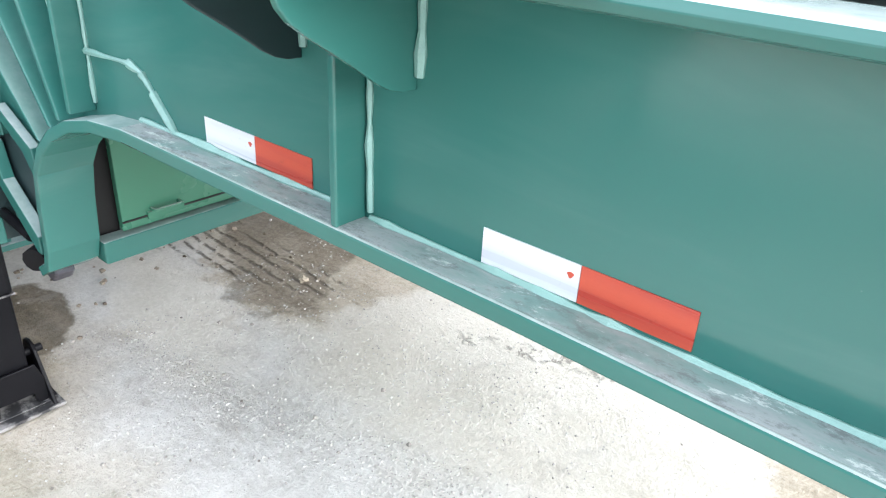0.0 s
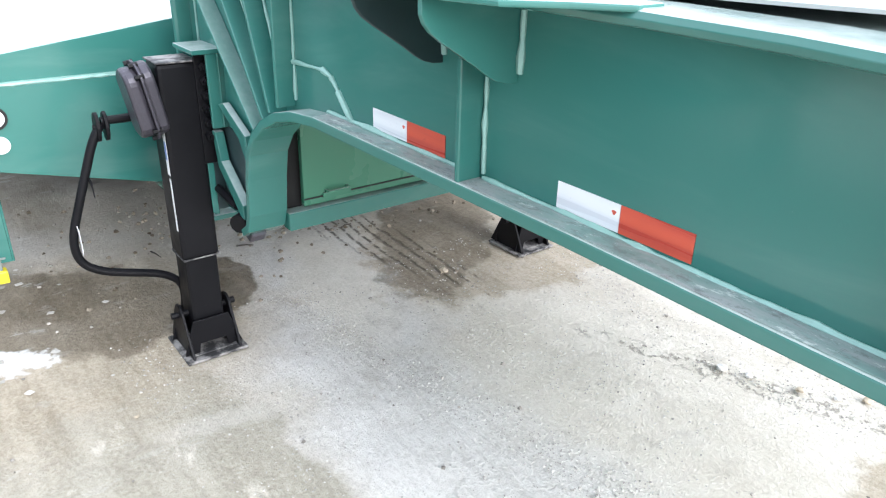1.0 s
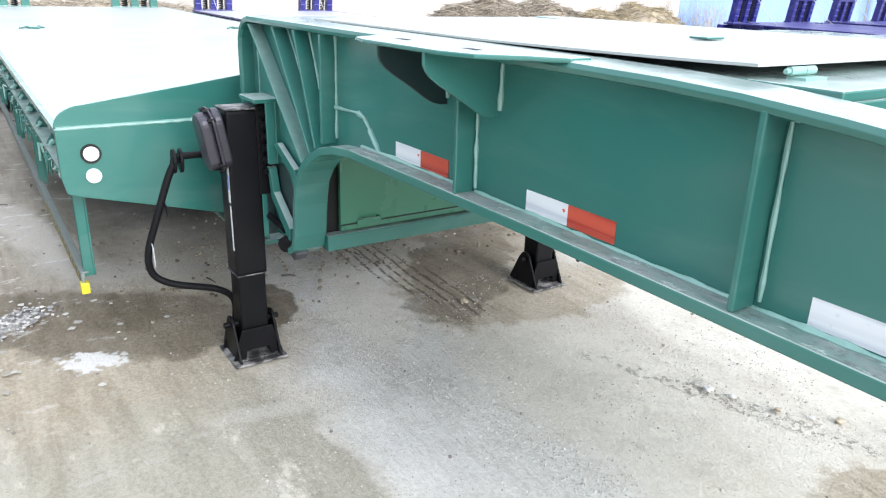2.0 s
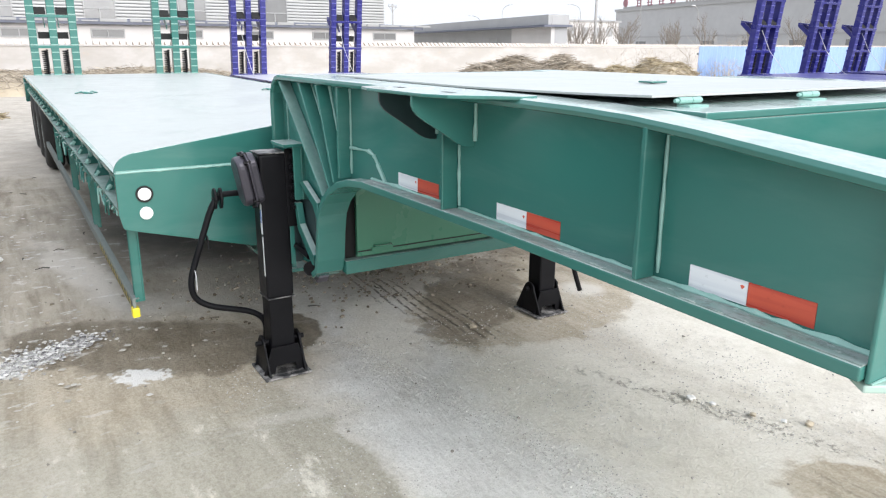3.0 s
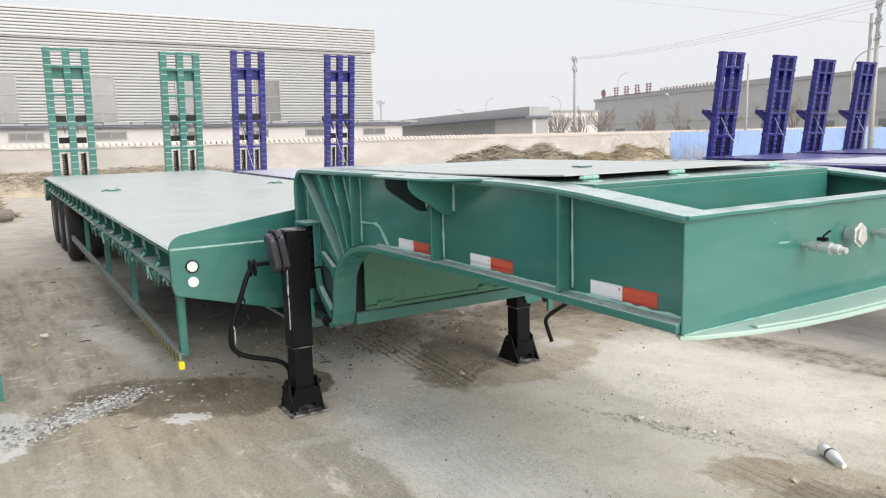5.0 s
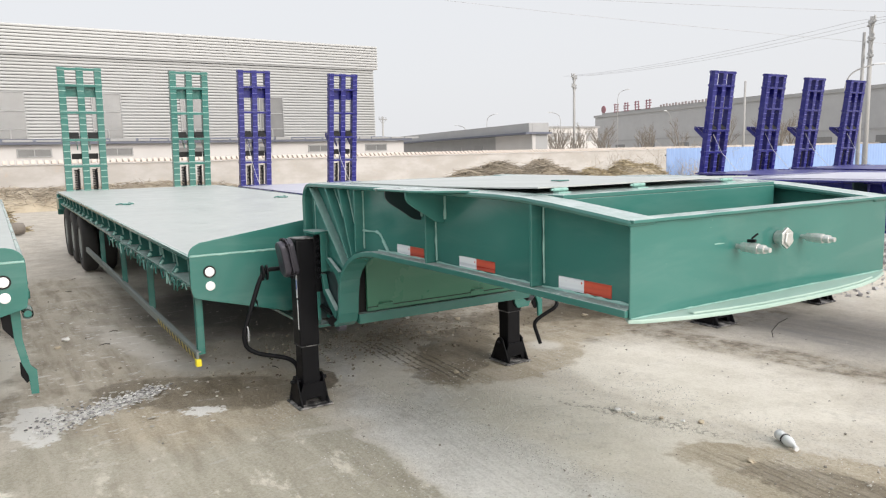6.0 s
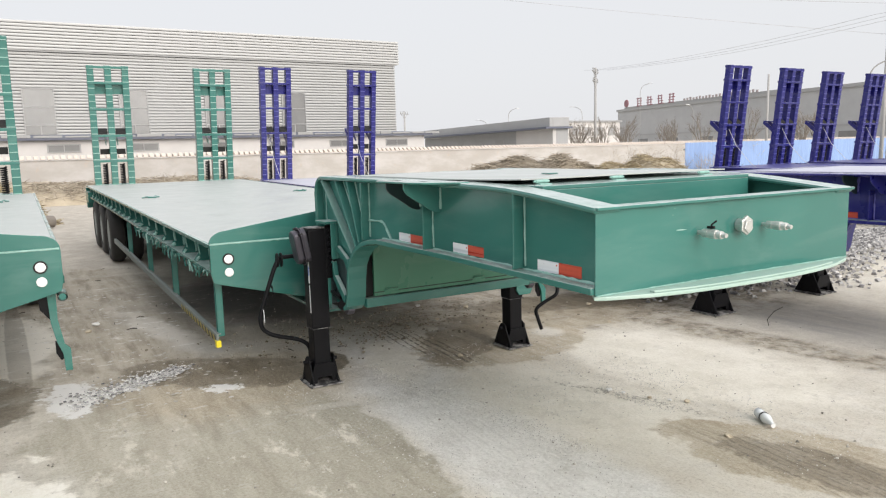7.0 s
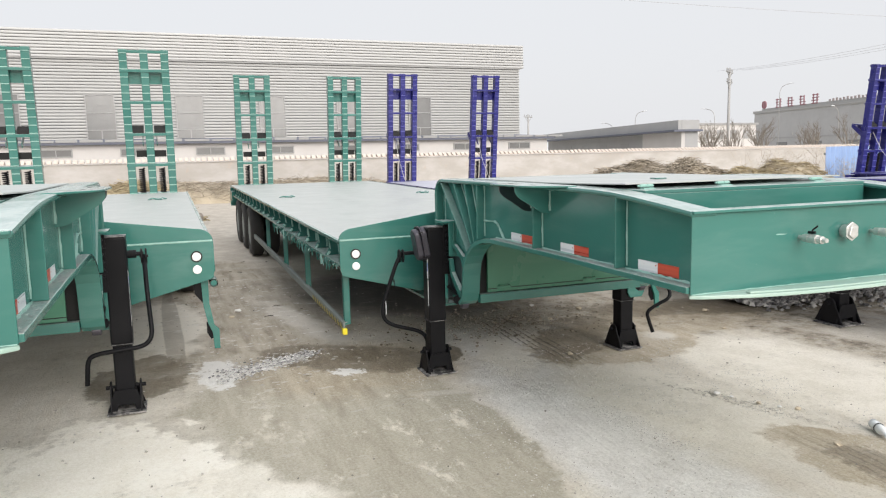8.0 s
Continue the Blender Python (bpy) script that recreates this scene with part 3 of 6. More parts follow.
# ---- lowbed trailers ----
def neck_top_path():
    """Upper line of the gooseneck, from its front to the rounded rear corner and down."""
    pts = [(0.735, 1.537), (0.52, 1.560), (0.30, 1.583), (0.12, 1.597), (-0.06, 1.604), (-0.30, 1.607), (-2.34, 1.607)]
    pts += [(-2.34 - 0.14 * math.sin(a), 1.467 + 0.14 * math.cos(a)) for a in (0.4, 0.8, 1.2, math.pi / 2)]
    return pts + [(-2.48, 1.28), (-2.48, 1.05)]


def neck_bottom_path():
    """Lower line of the gooseneck: level, then round the bend and down to the foot of the neck."""
    pts = [(0.7115, 1.183), (-0.4, 1.193), (-1.36, 1.189)]
    pts += [(-1.36 - 0.52 * math.sin(a), 0.86 + 0.329 * math.cos(a)) for a in (0.25, 0.5, 0.75, 1.0, 1.25, math.pi / 2)]
    return pts + [(-1.90, 0.72), (-1.92, 0.665), (-1.97, 0.635)]


def make_neck_side(t, s, green, weld):
    """One side of the gooseneck; s is -1 for the side towards -y and 1 for the other."""
    top, low = neck_top_path(), neck_bottom_path()
    web_y, out_y, in_y = 0.825 * s, 0.89 * s, 0.745 * s
    bm = B()
    rear = [(-2.475, 0.63), (-2.475, 1.47)]
    prism(bm, [(min(x, 0.713), z - 0.012) for x, z in top[:8]] + rear[::-1] + [(min(x, 0.713), z + 0.01) for x, z in low[::-1]], "y", web_y, web_y - 0.014 * s)
    web = part("web", bm, green, t)
    bm = B()
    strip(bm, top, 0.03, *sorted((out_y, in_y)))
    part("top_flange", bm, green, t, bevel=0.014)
    bm = B()
    strip(bm, [(x, z + 0.02) for x, z in low[:3]] + [(x - 0.012, z + 0.016) for x, z in low[3:]], 0.030, *sorted((out_y, in_y)))
    part("bottom_flange", bm, [green], t, bevel=0.004)
    bm = B()
    rub = [(x, z + 0.0225) for x, z in low[:3]]
    strip(bm, rub, 0.002, *sorted((out_y - 0.005 * s, web_y + 0.004 * s)))
    part("worn_strip", bm, FLANGE, web, "flange top rubbed down to grey primer")
    # upright stiffeners
    for x, z1 in ((-0.718, 1.47), (0.165, 1.572)):
        bm = B()
        box(bm, x - 0.007, x + 0.007, *sorted((web_y, out_y - 0.002 * s)), 1.212, z1)
        part("stiffener", bm, green, t, bevel=0.003)
    # ribs that fan out above the bend
    for (xa, za), (xb, zb) in (((-2.33, 1.572), (-1.80, 1.07)), ((-2.05, 1.575), (-1.715, 1.125)), ((-1.83, 1.575), (-1.66, 1.155)), ((-1.59, 1.575), (-1.595, 1.185))):
        bm = B()
        prism(bm, [(xa - 0.008, za), (xa + 0.008, za), (xb + 0.008, zb), (xb - 0.008, zb)], "y", web_y, out_y - 0.004 * s)
        part("fan_rib", bm, green, t, bevel=0.003)
    ws = web_y + 0.003 * s
    seams = (((-0.700, 1.225), (-0.702, 1.44)), ((0.183, 1.225), (0.181, 1.555)), ((-1.580, 1.205), (-1.575, 1.57)), ((-1.64, 1.18), (-1.80, 1.57)),
             ((-1.70, 1.15), (-2.02, 1.57)), ((-2.38, 1.10), (-2.38, 1.52)), ((0.70, 1.206), (-0.70, 1.215)), ((-0.74, 1.215), (-1.38, 1.211)))
    for a, b in seams:
        bm = B()
        bead(bm, (a[0], ws, a[1]), (b[0], ws, b[1]), 0.0095 if abs(a[0] - b[0]) > 0.5 else 0.006)
        part("weld_seam", bm, weld, web, "pale raised weld seam")
    # the patch plate's seam above the bend
    bm = B()
    for a, b in (((-1.585, 1.318), (-1.40, 1.325)), ((-1.40, 1.325), (-1.352, 1.312)), ((-1.352, 1.312), (-1.318, 1.280)), ((-1.318, 1.280), (-1.25, 1.214))):
        bead(bm, (a[0], ws, a[1]), (b[0], ws, b[1]), 0.008)
    part("patch_seam", bm, weld, web, "pale curved weld seam")
    # step plate with its two brackets
    bm = B()
    prism(bm, [(-1.03, web_y), (-1.03, 0.96 * s), (-0.98, 1.05 * s), (-0.90, 1.068 * s), (-0.55, 1.06 * s), (-0.45, 1.03 * s), (-0.38, 0.95 * s), (-0.30, 0.885 * s), (-0.30, web_y)], "z", 1.600, 1.612)
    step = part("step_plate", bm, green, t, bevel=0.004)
    for x, reach, skin in ((-0.62, 1.055, green), (-0.86, 1.045, DARK_TEAL)):
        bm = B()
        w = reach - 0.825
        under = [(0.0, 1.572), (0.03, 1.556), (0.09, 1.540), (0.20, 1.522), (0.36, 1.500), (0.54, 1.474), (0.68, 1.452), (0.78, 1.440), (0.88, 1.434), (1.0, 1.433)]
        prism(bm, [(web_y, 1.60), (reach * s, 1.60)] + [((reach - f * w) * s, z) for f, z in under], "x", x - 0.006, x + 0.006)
        part("bracket", bm, skin, step, "" if skin is green else "dark bracket", bevel=0.002)
    for x in (-0.607, -0.845):
        bm = B()
        bead(bm, (x, ws, 1.452), (x, ws, 1.575), 0.010)
        part("bracket_weld", bm, weld, step)
    for x in (-0.86, -0.55):
        bm = B()
        box(bm, x - 0.03, x + 0.03, *sorted((0.955 * s, 0.975 * s)), 1.6115, 1.6125)
        part("slot", bm, DARK, step)
    # reflective tape, white and red
    for x in (-1.143, -0.483, 0.276):
        lift = 0.004 if x > 0 else 0.0
        for k, (mat, nm) in enumerate(((WHITE_TAPE, "white_reflector"), (RED_TAPE, "red_reflector"))):
            bm = B()
            box(bm, x + 0.153 * k, x + 0.153 * (k + 1) - 0.001, *sorted((web_y - 0.004 * s, web_y + 0.0018 * s)), 1.221 - lift, 1.2735 - lift)
            tape = part(nm, bm, mat, t, "white reflective strip" if k == 0 else "red reflective strip")
            if k == 0:
                bm = B()
                prism(bm, [(x + 0.139 + 0.0045 * math.cos(a) * (1 + 0.4 * math.sin(3 * a)), 1.2555 + 0.0045 * math.sin(a)) for a in [0.5 * i for i in range(12)]], "y", web_y + 0.0017 * s, web_y + 0.0022 * s)
                part("stamp_mark", bm, RED_TAPE, tape)


def make_leg(t, s, zo, green, crank_front, leg_y=0.958, foot=1.0):
    """Landing leg with gearbox, crank and foot; zo is the height that the trailer is lowered by."""
    cx, cy = -2.335, leg_y * s          # centre line
    hw = 0.074
    zf = -zo

    def grown(bm):
        base = Vector((cx, cy, zf))
        for v in bm.verts:
            v.co = base + (v.co - base) * foot
        return bm
    bm = B()
    box(bm, cx - hw, cx + hw, cy - hw, cy + hw, 0.44, 1.215)
    leg = part("landing_leg", bm, BLACK, t, "black enamelled square landing leg", bevel=0.016)
    bm = B()
    box(bm, cx - hw - 0.002, cx + hw + 0.002, cy - hw - 0.002, cy + hw + 0.002, 1.2151, 1.222)
    part("cap", bm, FOOT, leg, "scuffed grey cap", bevel=0.003)
    bm = B()
    box(bm, cx - 0.066, cx + 0.066, cy - 0.066, cy + 0.066, zf + 0.05, 0.45)
    part("inner_tube", bm, BLACK, leg, bevel=0.012)
    bm = B()
    for a, b in (((-1, -1), (1, -1)), ((1, -1), (1, 1)), ((1, 1), (-1, 1)), ((-1, 1), (-1, -1))):
        bead(bm, (cx + 0.072 * a[0], cy + 0.072 * a[1], 0.442), (cx + 0.072 * b[0], cy + 0.072 * b[1], 0.442), 0.004)
    part("tube_seam", bm, FOOT, leg)
    bm = B()
    box(bm, cx - 0.13, cx + 0.135, cy - 0.130, cy + 0.130, zf + 0.0, zf + 0.012)
    box(bm, cx - 0.11, cx + 0.10, cy - 0.10, cy + 0.10, zf + 0.0141, zf + 0.018)
    part("foot_plate", grown(bm), FOOT, leg, "scraped grey foot plate", bevel=0.004)
    for k in (-1, 1):
        bm = B()
        y = cy + k * 0.10
        pts = [(cx - 0.14, zf + 0.014), (cx + 0.13, zf + 0.014), (cx + 0.05, zf + 0.175)]
        pts += [(cx + 0.045 * math.cos(a), zf + 0.185 + 0.035 * math.sin(a)) for a in (0.3, 0.9, 1.57, 2.2, 2.8)]
        prism(bm, pts + [(cx - 0.06, zf + 0.17)], "y", y - 0.006, y + 0.006)
        part("foot_gusset", grown(bm), BLACK, leg, bevel=0.003)
    for k in (-1, 1):
        bm = B()
        x = cx + 0.082 * k
        prism(bm, [(cy - 0.124, zf + 0.018), (cy - 0.062, zf + 0.018), (cy - 0.055, zf + 0.06), (cy + 0.055, zf + 0.06), (cy + 0.062, zf + 0.018), (cy + 0.124, zf + 0.018), (cy + 0.075, zf + 0.17), (cy - 0.075, zf + 0.17)], "x", x - 0.005, x + 0.005)
        part("foot_skirt", grown(bm), BLACK, leg, bevel=0.002)
    bm = B()
    tube(bm, [(cx, cy - 0.135, zf + 0.175), (cx, cy + 0.135, zf + 0.175)], 0.014, 10)
    box(bm, cx + 0.060, cx + 0.072, cy - 0.095, cy + 0.095, zf + 0.075, zf + 0.10)
    part("foot_pin", grown(bm), BLACK, leg)
    # gearbox: two slanting rounded shells with a flange between, bolted round the rim
    tilt = Matrix.Translation((cx + 0.02, 1.05 * s, 1.09)) @ Matrix.Rotation(radians(-10 * s), 4, "X") @ Matrix.Translation((-cx - 0.02, -1.05 * s, -1.09))

    def casing(y0, y1, rx, rz, half, nm, bev):
        bm = B()
        pts = []
        for i in range(24):
            a = 2 * math.pi * i / 24
            pts.append((cx + 0.02 + rx * math.cos(a), 1.09 + rz * math.sin(a) + (half if math.sin(a) >= 0 else -half)))
        prism(bm, pts, "y", y0 * s, y1 * s)
        bmesh.ops.transform(bm, matrix=tilt, verts=bm.verts)
        part(nm, bm, CASTING, leg, "dull dark cast gearbox shell", bevel=bev)
    if s < 0:
        casing(1.030, 1.072, 0.072, 0.062, 0.075, "gearbox_shell", 0.010)
        casing(1.072, 1.081, 0.082, 0.070, 0.078, "gearbox_flange", 0.002)
        casing(1.081, 1.132, 0.068, 0.058, 0.072, "gearbox_shell", 0.014)
        for i in range(8):
            a = 2 * math.pi * (i + 0.5) / 8
            px, pz = cx + 0.02 + 0.075 * math.cos(a), 1.09 + 0.064 * math.sin(a) + (0.076 if math.sin(a) >= 0 else -0.076)
            bm = B()
            tube(bm, [(px, 1.064 * s, pz), (px, 1.096 * s, pz)], 0.009, 6)
            bmesh.ops.transform(bm, matrix=tilt, verts=bm.verts)
            part("gearbox_bolt", bm, BLACK, leg)
    if crank_front == 3:
        bm = B()
        prism(bm, [(0.872, 0.655), (1.045, 0.655), (1.045, 0.52), (1.02, 0.475), (0.90, 0.475), (0.872, 0.52)], "x", -2.258, -2.236)
        part("leg_clamp", bm, green, leg, "green clamp plate", bevel=0.004)
    # crank: shaft, knuckle, arm and handle
    kx, ky, kz = (cx - 0.10, 1.14, 1.07) if crank_front == 1 else (cx - 0.10, 1.21, 1.0)
    bm = B()
    tube(bm, [(kx, 1.03 * s, kz), (kx, 1.09 * s, kz)], 0.03, 12)
    tube(bm, [(kx, 1.09 * s, kz), (kx, ky * s, kz)], 0.016, 12)
    part("crank_shaft", bm, BLACK, leg, smooth=False)
    bm = B()
    prism(bm, [(kx + 0.036 * math.cos(a), kz - 0.02 + 0.056 * math.sin(a)) for a in [2 * math.pi * i / 12 for i in range(12)]], "y", (ky - 0.022) * s, (ky - 0.008) * s)
    prism(bm, [(kx + 0.036 * math.cos(a), kz - 0.02 + 0.056 * math.sin(a)) for a in [2 * math.pi * i / 12 for i in range(12)]], "y", (ky + 0.008) * s, (ky + 0.022) * s)
    tube(bm, [(kx, (ky - 0.03) * s, kz - 0.02), (kx, (ky + 0.03) * s, kz - 0.02)], 0.010, 8)
    part("knuckle", bm, BLACK, leg, bevel=0.003)
    if crank_front == 0:
        pts = [(kx, ky, 0.99), (kx, 1.25, 0.93), (kx, 1.335, 0.70), (kx, 1.385, 0.56), (kx, 1.375, 0.46), (kx + 0.01, 1.30, 0.405), (kx + 0.01, 1.07, 0.335), (kx + 0.01, 1.0, 0.27), (kx + 0.01, 1.005, 0.16), (kx, 1.045, 0.04)]
    elif crank_front == 1:
        pts = [(kx, ky, 1.06), (kx + 0.13, 1.15, 0.78), (kx + 0.255, 1.168, 0.50), (kx + 0.265, 1.112, 0.435), (kx + 0.27, 0.806, 0.415), (kx + 0.275, 0.741, 0.39), (kx + 0.275, 0.725, 0.20)]
    elif crank_front == 3:
        pts = [(kx, ky, 0.99), (kx + 0.10, ky + 0.09, 0.70), (kx + 0.28, ky + 0.08, 0.46), (kx + 0.21, ky - 0.03, 0.385), (kx + 0.175, ky - 0.12, 0.32), (kx + 0.185, ky - 0.10, 0.24), (kx + 0.205, ky - 0.07, 0.13)]
    elif crank_front == 4:
        pts = [(kx, ky, 0.99), (kx - 0.05, ky - 0.10, 0.80), (kx - 0.08, 0.75, 0.50), (kx - 0.05, 0.56, 0.36), (kx - 0.04, 0.54, 0.12)]
    elif crank_front == 5:
        pts = [(kx, ky, 0.99), (kx - 0.20, ky, 0.97), (kx - 0.36, ky - 0.05, 0.90)]
    else:
        pts = [(kx, ky, 0.99), (kx + 0.12, ky + 0.22, 0.93), (kx + 0.10, ky + 0.10, 0.62), (kx + 0.10, ky + 0.10, 0.44), (kx + 0.12, ky + 0.16, 0.33)]
    bm = B()
    tube(bm, rounded([(x, y * s, z) for x, y, z in pts], 0.07), 0.0165, 12)
    crank = part("crank", bm, BLACK, leg, "bent black crank handle", smooth=True)
    if crank_front == 0:
        bm = B()
        prism(bm, [(kx + 0.012, 0.80), (kx + 0.05, 0.79), (kx + 0.055, 0.73), (kx + 0.035, 0.77), (kx + 0.012, 0.775)], "y", (ky + 0.075) * s, (ky + 0.079) * s)
        part("clip", bm, BLACK, crank)
        bm = B()
        prism(bm, [(kx + 0.018, 0.62), (kx + 0.045, 0.60), (kx + 0.047, 0.52), (kx + 0.025, 0.50)], "y", (ky + 0.15) * s, (ky + 0.152) * s)
        part("tag", bm, LABEL, crank, "white paper tag")
    ys = (leg_y + hw) * s
    bm = B()
    box(bm, cx + 0.036, cx + 0.062, *sorted((ys, ys + 0.0012 * s)), 0.80, 0.97)
    box(bm, cx + 0.046, cx + 0.062, *sorted((ys, ys + 0.0012 * s)), 0.57, 0.785)
    part("sticker", bm, LABEL, leg, "torn white sticker")
    bm = B()
    box(bm, cx + 0.040, cx + 0.058, *sorted((ys + 0.0012 * s, ys + 0.002 * s)), 0.86, 0.93)
    part("sticker_print", bm, LABEL_BLUE, leg, "unreadable blue print")
    # bolted mount and its struts on the trailer
    bm = B()
    box(bm, -2.275, -2.258, *sorted((0.775 * s, 0.89 * s)), 0.98, 1.245)
    box(bm, -2.275, -2.258, *sorted((0.866 * s, 0.89 * s)), 0.62, 0.98)
    mount = part("leg_mount", bm, green, t, bevel=0.003)
    bm = B()
    box(bm, -2.2575, -2.248, *sorted((0.848 * s, 0.902 * s)), 0.83, 1.238)
    part("bolt_flange", bm, BLACK, mount, "black bolted flange", bevel=0.003)
    for i in range(6):
        bm = B()
        z = 1.20 - 0.052 * i
        tube(bm, [(-2.249, 0.873 * s, z), (-2.225, 0.873 * s, z)], 0.019, 6)
        tube(bm, [(-2.226, 0.873 * s, z), (-2.205, 0.873 * s, z)], 0.011, 6)
        part("bolt", bm, BLACK, mount)
    bm = B()
    box(bm, -2.36, -2.16, *sorted((0.775 * s, 0.935 * s)), 1.255, 1.272)
    box(bm, -2.18, -2.166, *sorted((0.78 * s, 0.885 * s)), 0.985, 1.255)
    box(bm, -2.257, -2.16, *sorted((0.838 * s, 0.846 * s)), 0.985, 1.255)
    part("bracket_box", bm, green, t, bevel=0.003)
    # dark sheets put the recess's shade into colour
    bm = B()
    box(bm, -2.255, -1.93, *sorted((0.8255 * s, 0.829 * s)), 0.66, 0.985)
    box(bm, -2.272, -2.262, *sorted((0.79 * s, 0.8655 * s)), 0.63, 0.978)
    part("recess_shade", bm, DARK_TEAL, t, "dark sheet painting the shade in the recess")
    bm = B()
    prism(bm, [(-2.16, 1.075), (-2.11, 1.09), (-1.93, 1.01), (-1.905, 0.90), (-1.92, 0.885), (-1.99, 0.985)], "y", 0.835 * s, 0.862 * s)
    part("gusset", bm, green, t, bevel=0.003)
    bm = B()
    prism(bm, [(-2.225, 0.965), (-2.19, 0.965), (-2.16, 0.86), (-1.985, 0.735), (-1.985, 0.68), (-2.01, 0.68), (-2.195, 0.83)], "y", 0.838 * s, 0.872 * s)
    part("brace", bm, green, t, bevel=0.003)
    bm = B()
    tube(bm, [(-2.262, 0.86 * s, 0.72), (-2.07, 0.86 * s, 0.705)], 0.016, 10)
    tube(bm, [(-2.075, 0.80 * s, 0.655), (-2.02, 0.885 * s, 0.655)], 0.036, 10)
    part("brace_pin", bm, BLACK, t)
    bm = B()
    prism(bm, [(-2.05, 0.70), (-1.965, 0.70), (-1.955, 0.62), (-1.985, 0.585), (-2.03, 0.60)], "y", 0.80 * s, 0.86 * s)
    part("clevis", bm, CASTING, t, "dark cast clevis", bevel=0.008)
    return leg


def make_ramp(t, y, x, base, length, paint_mat, weld):
    """A folded-up loading ramp that stands at the rear and leans forward."""
    m = Matrix.Translation((x, y, base)) @ Matrix.Rotation(radians(6.5), 4, "Y")
    w, d = 0.40, 0.075

    def add(name, bm, mat, label="", parent=None, bevel=0.0, smooth=False):
        bmesh.ops.transform(bm, matrix=m, verts=bm.verts)
        return part(name, bm, mat, parent if parent else t, label, bevel, smooth)
    bm = B()
    tube(bm, [(0, -w - 0.03, 0.0), (0, w + 0.03, 0.0)], 0.05, 12)
    ramp = add("ramp", bm, paint_mat, "upright folded steel loading ramp")
    for a, b in ((-w, -w + 0.13), (-0.065, 0.065), (w - 0.13, w)):
        bm = B()
        box(bm, -d, d, a, b, 0.0, length)
        add("rail", bm, paint_mat, parent=ramp, bevel=0.006)
    for f in (0.985, 0.86, 0.65, 0.435, 0.225, 0.02):
        bm = B()
        box(bm, -d - 0.02, d + 0.012, -w - 0.004, w + 0.004, f * length - 0.025, f * length + 0.025)
        add("cross_bar", bm, paint_mat, parent=ramp, bevel=0.004)
    bm = B()
    box(bm, -d + 0.01, -d + 0.03, -w + 0.1, w - 0.1, 0.77 * length, 0.85 * length)
    add("stop_panel", bm, paint_mat, parent=ramp)
    bm = B()
    for k in range(int(length / 0.135)):
        z = 0.07 + 0.135 * k
        for a, b in ((-w + 0.004, -w + 0.126), (-0.06, 0.06), (w - 0.126, w - 0.004)):
            box(bm, d, d + 0.012, a, b, z, z + 0.014)
    tagged(add("cleat_pattern", bm, weld, parent=ramp), kind="stuff")
    for a in (-0.21, 0.21):
        bm = B()
        box(bm, -d - 0.36, -d + 0.02, a - 0.10, a + 0.10, 0.45 * length, 0.45 * length + 0.03)
        for e in (a - 0.1, a + 0.085):
            prism(bm, [(-d - 0.36, 0.449 * length), (-d - 0.26, 0.449 * length), (-d, 0.385 * length), (-d, 0.35 * length), (-d - 0.05, 0.35 * length), (-d - 0.36, 0.43 * length)], "y", e, e + 0.015)
        foot = add("prop_foot", bm, paint_mat, parent=ramp)
        # black wedge at the prop foot: its shadowed look put into colour
        bm = B()
        prism(bm, [(-d + 0.02, 0.452 * length), (d - 0.01, 0.44 * length), (d - 0.01, 0.462 * length), (-d + 0.02, 0.492 * length)], "y", a - 0.125, a + 0.125)
        add("foot_shade", bm, DARK, "black wedge, painted shade at the prop foot", foot)
    if weld is WELD_BLUE:
        bm = B()
        tube(bm, [(d, -0.2, 0.40 * length), (d + 0.30, -0.2, 0.24 * length), (d + 0.75, -0.2, 0.10 * length), (d + 1.25, -0.2, 0.0)], 0.006, 5)
        add("lift_cable", bm, WIRE, "pale grey lifting cable", ramp)
    bm = B()
    box(bm, -d - 0.03, -d, -w + 0.16, w - 0.14, 0.275 * length, 0.32 * length)
    add("spring_stop", bm, DARK, parent=ramp)
    for a in (-0.17, 0.17):
        bm = B()
        tube(bm, [(0.04 * math.cos(2 * math.pi * i / 8), a + 0.045 * math.sin(2 * math.pi * i / 8), 0.03 + 0.0045 * i) for i in range(int(0.19 * length / 0.0045))], 0.013, 5)
        add("coil_spring", bm, BLACK, parent=ramp, label="black coil spring", smooth=True)


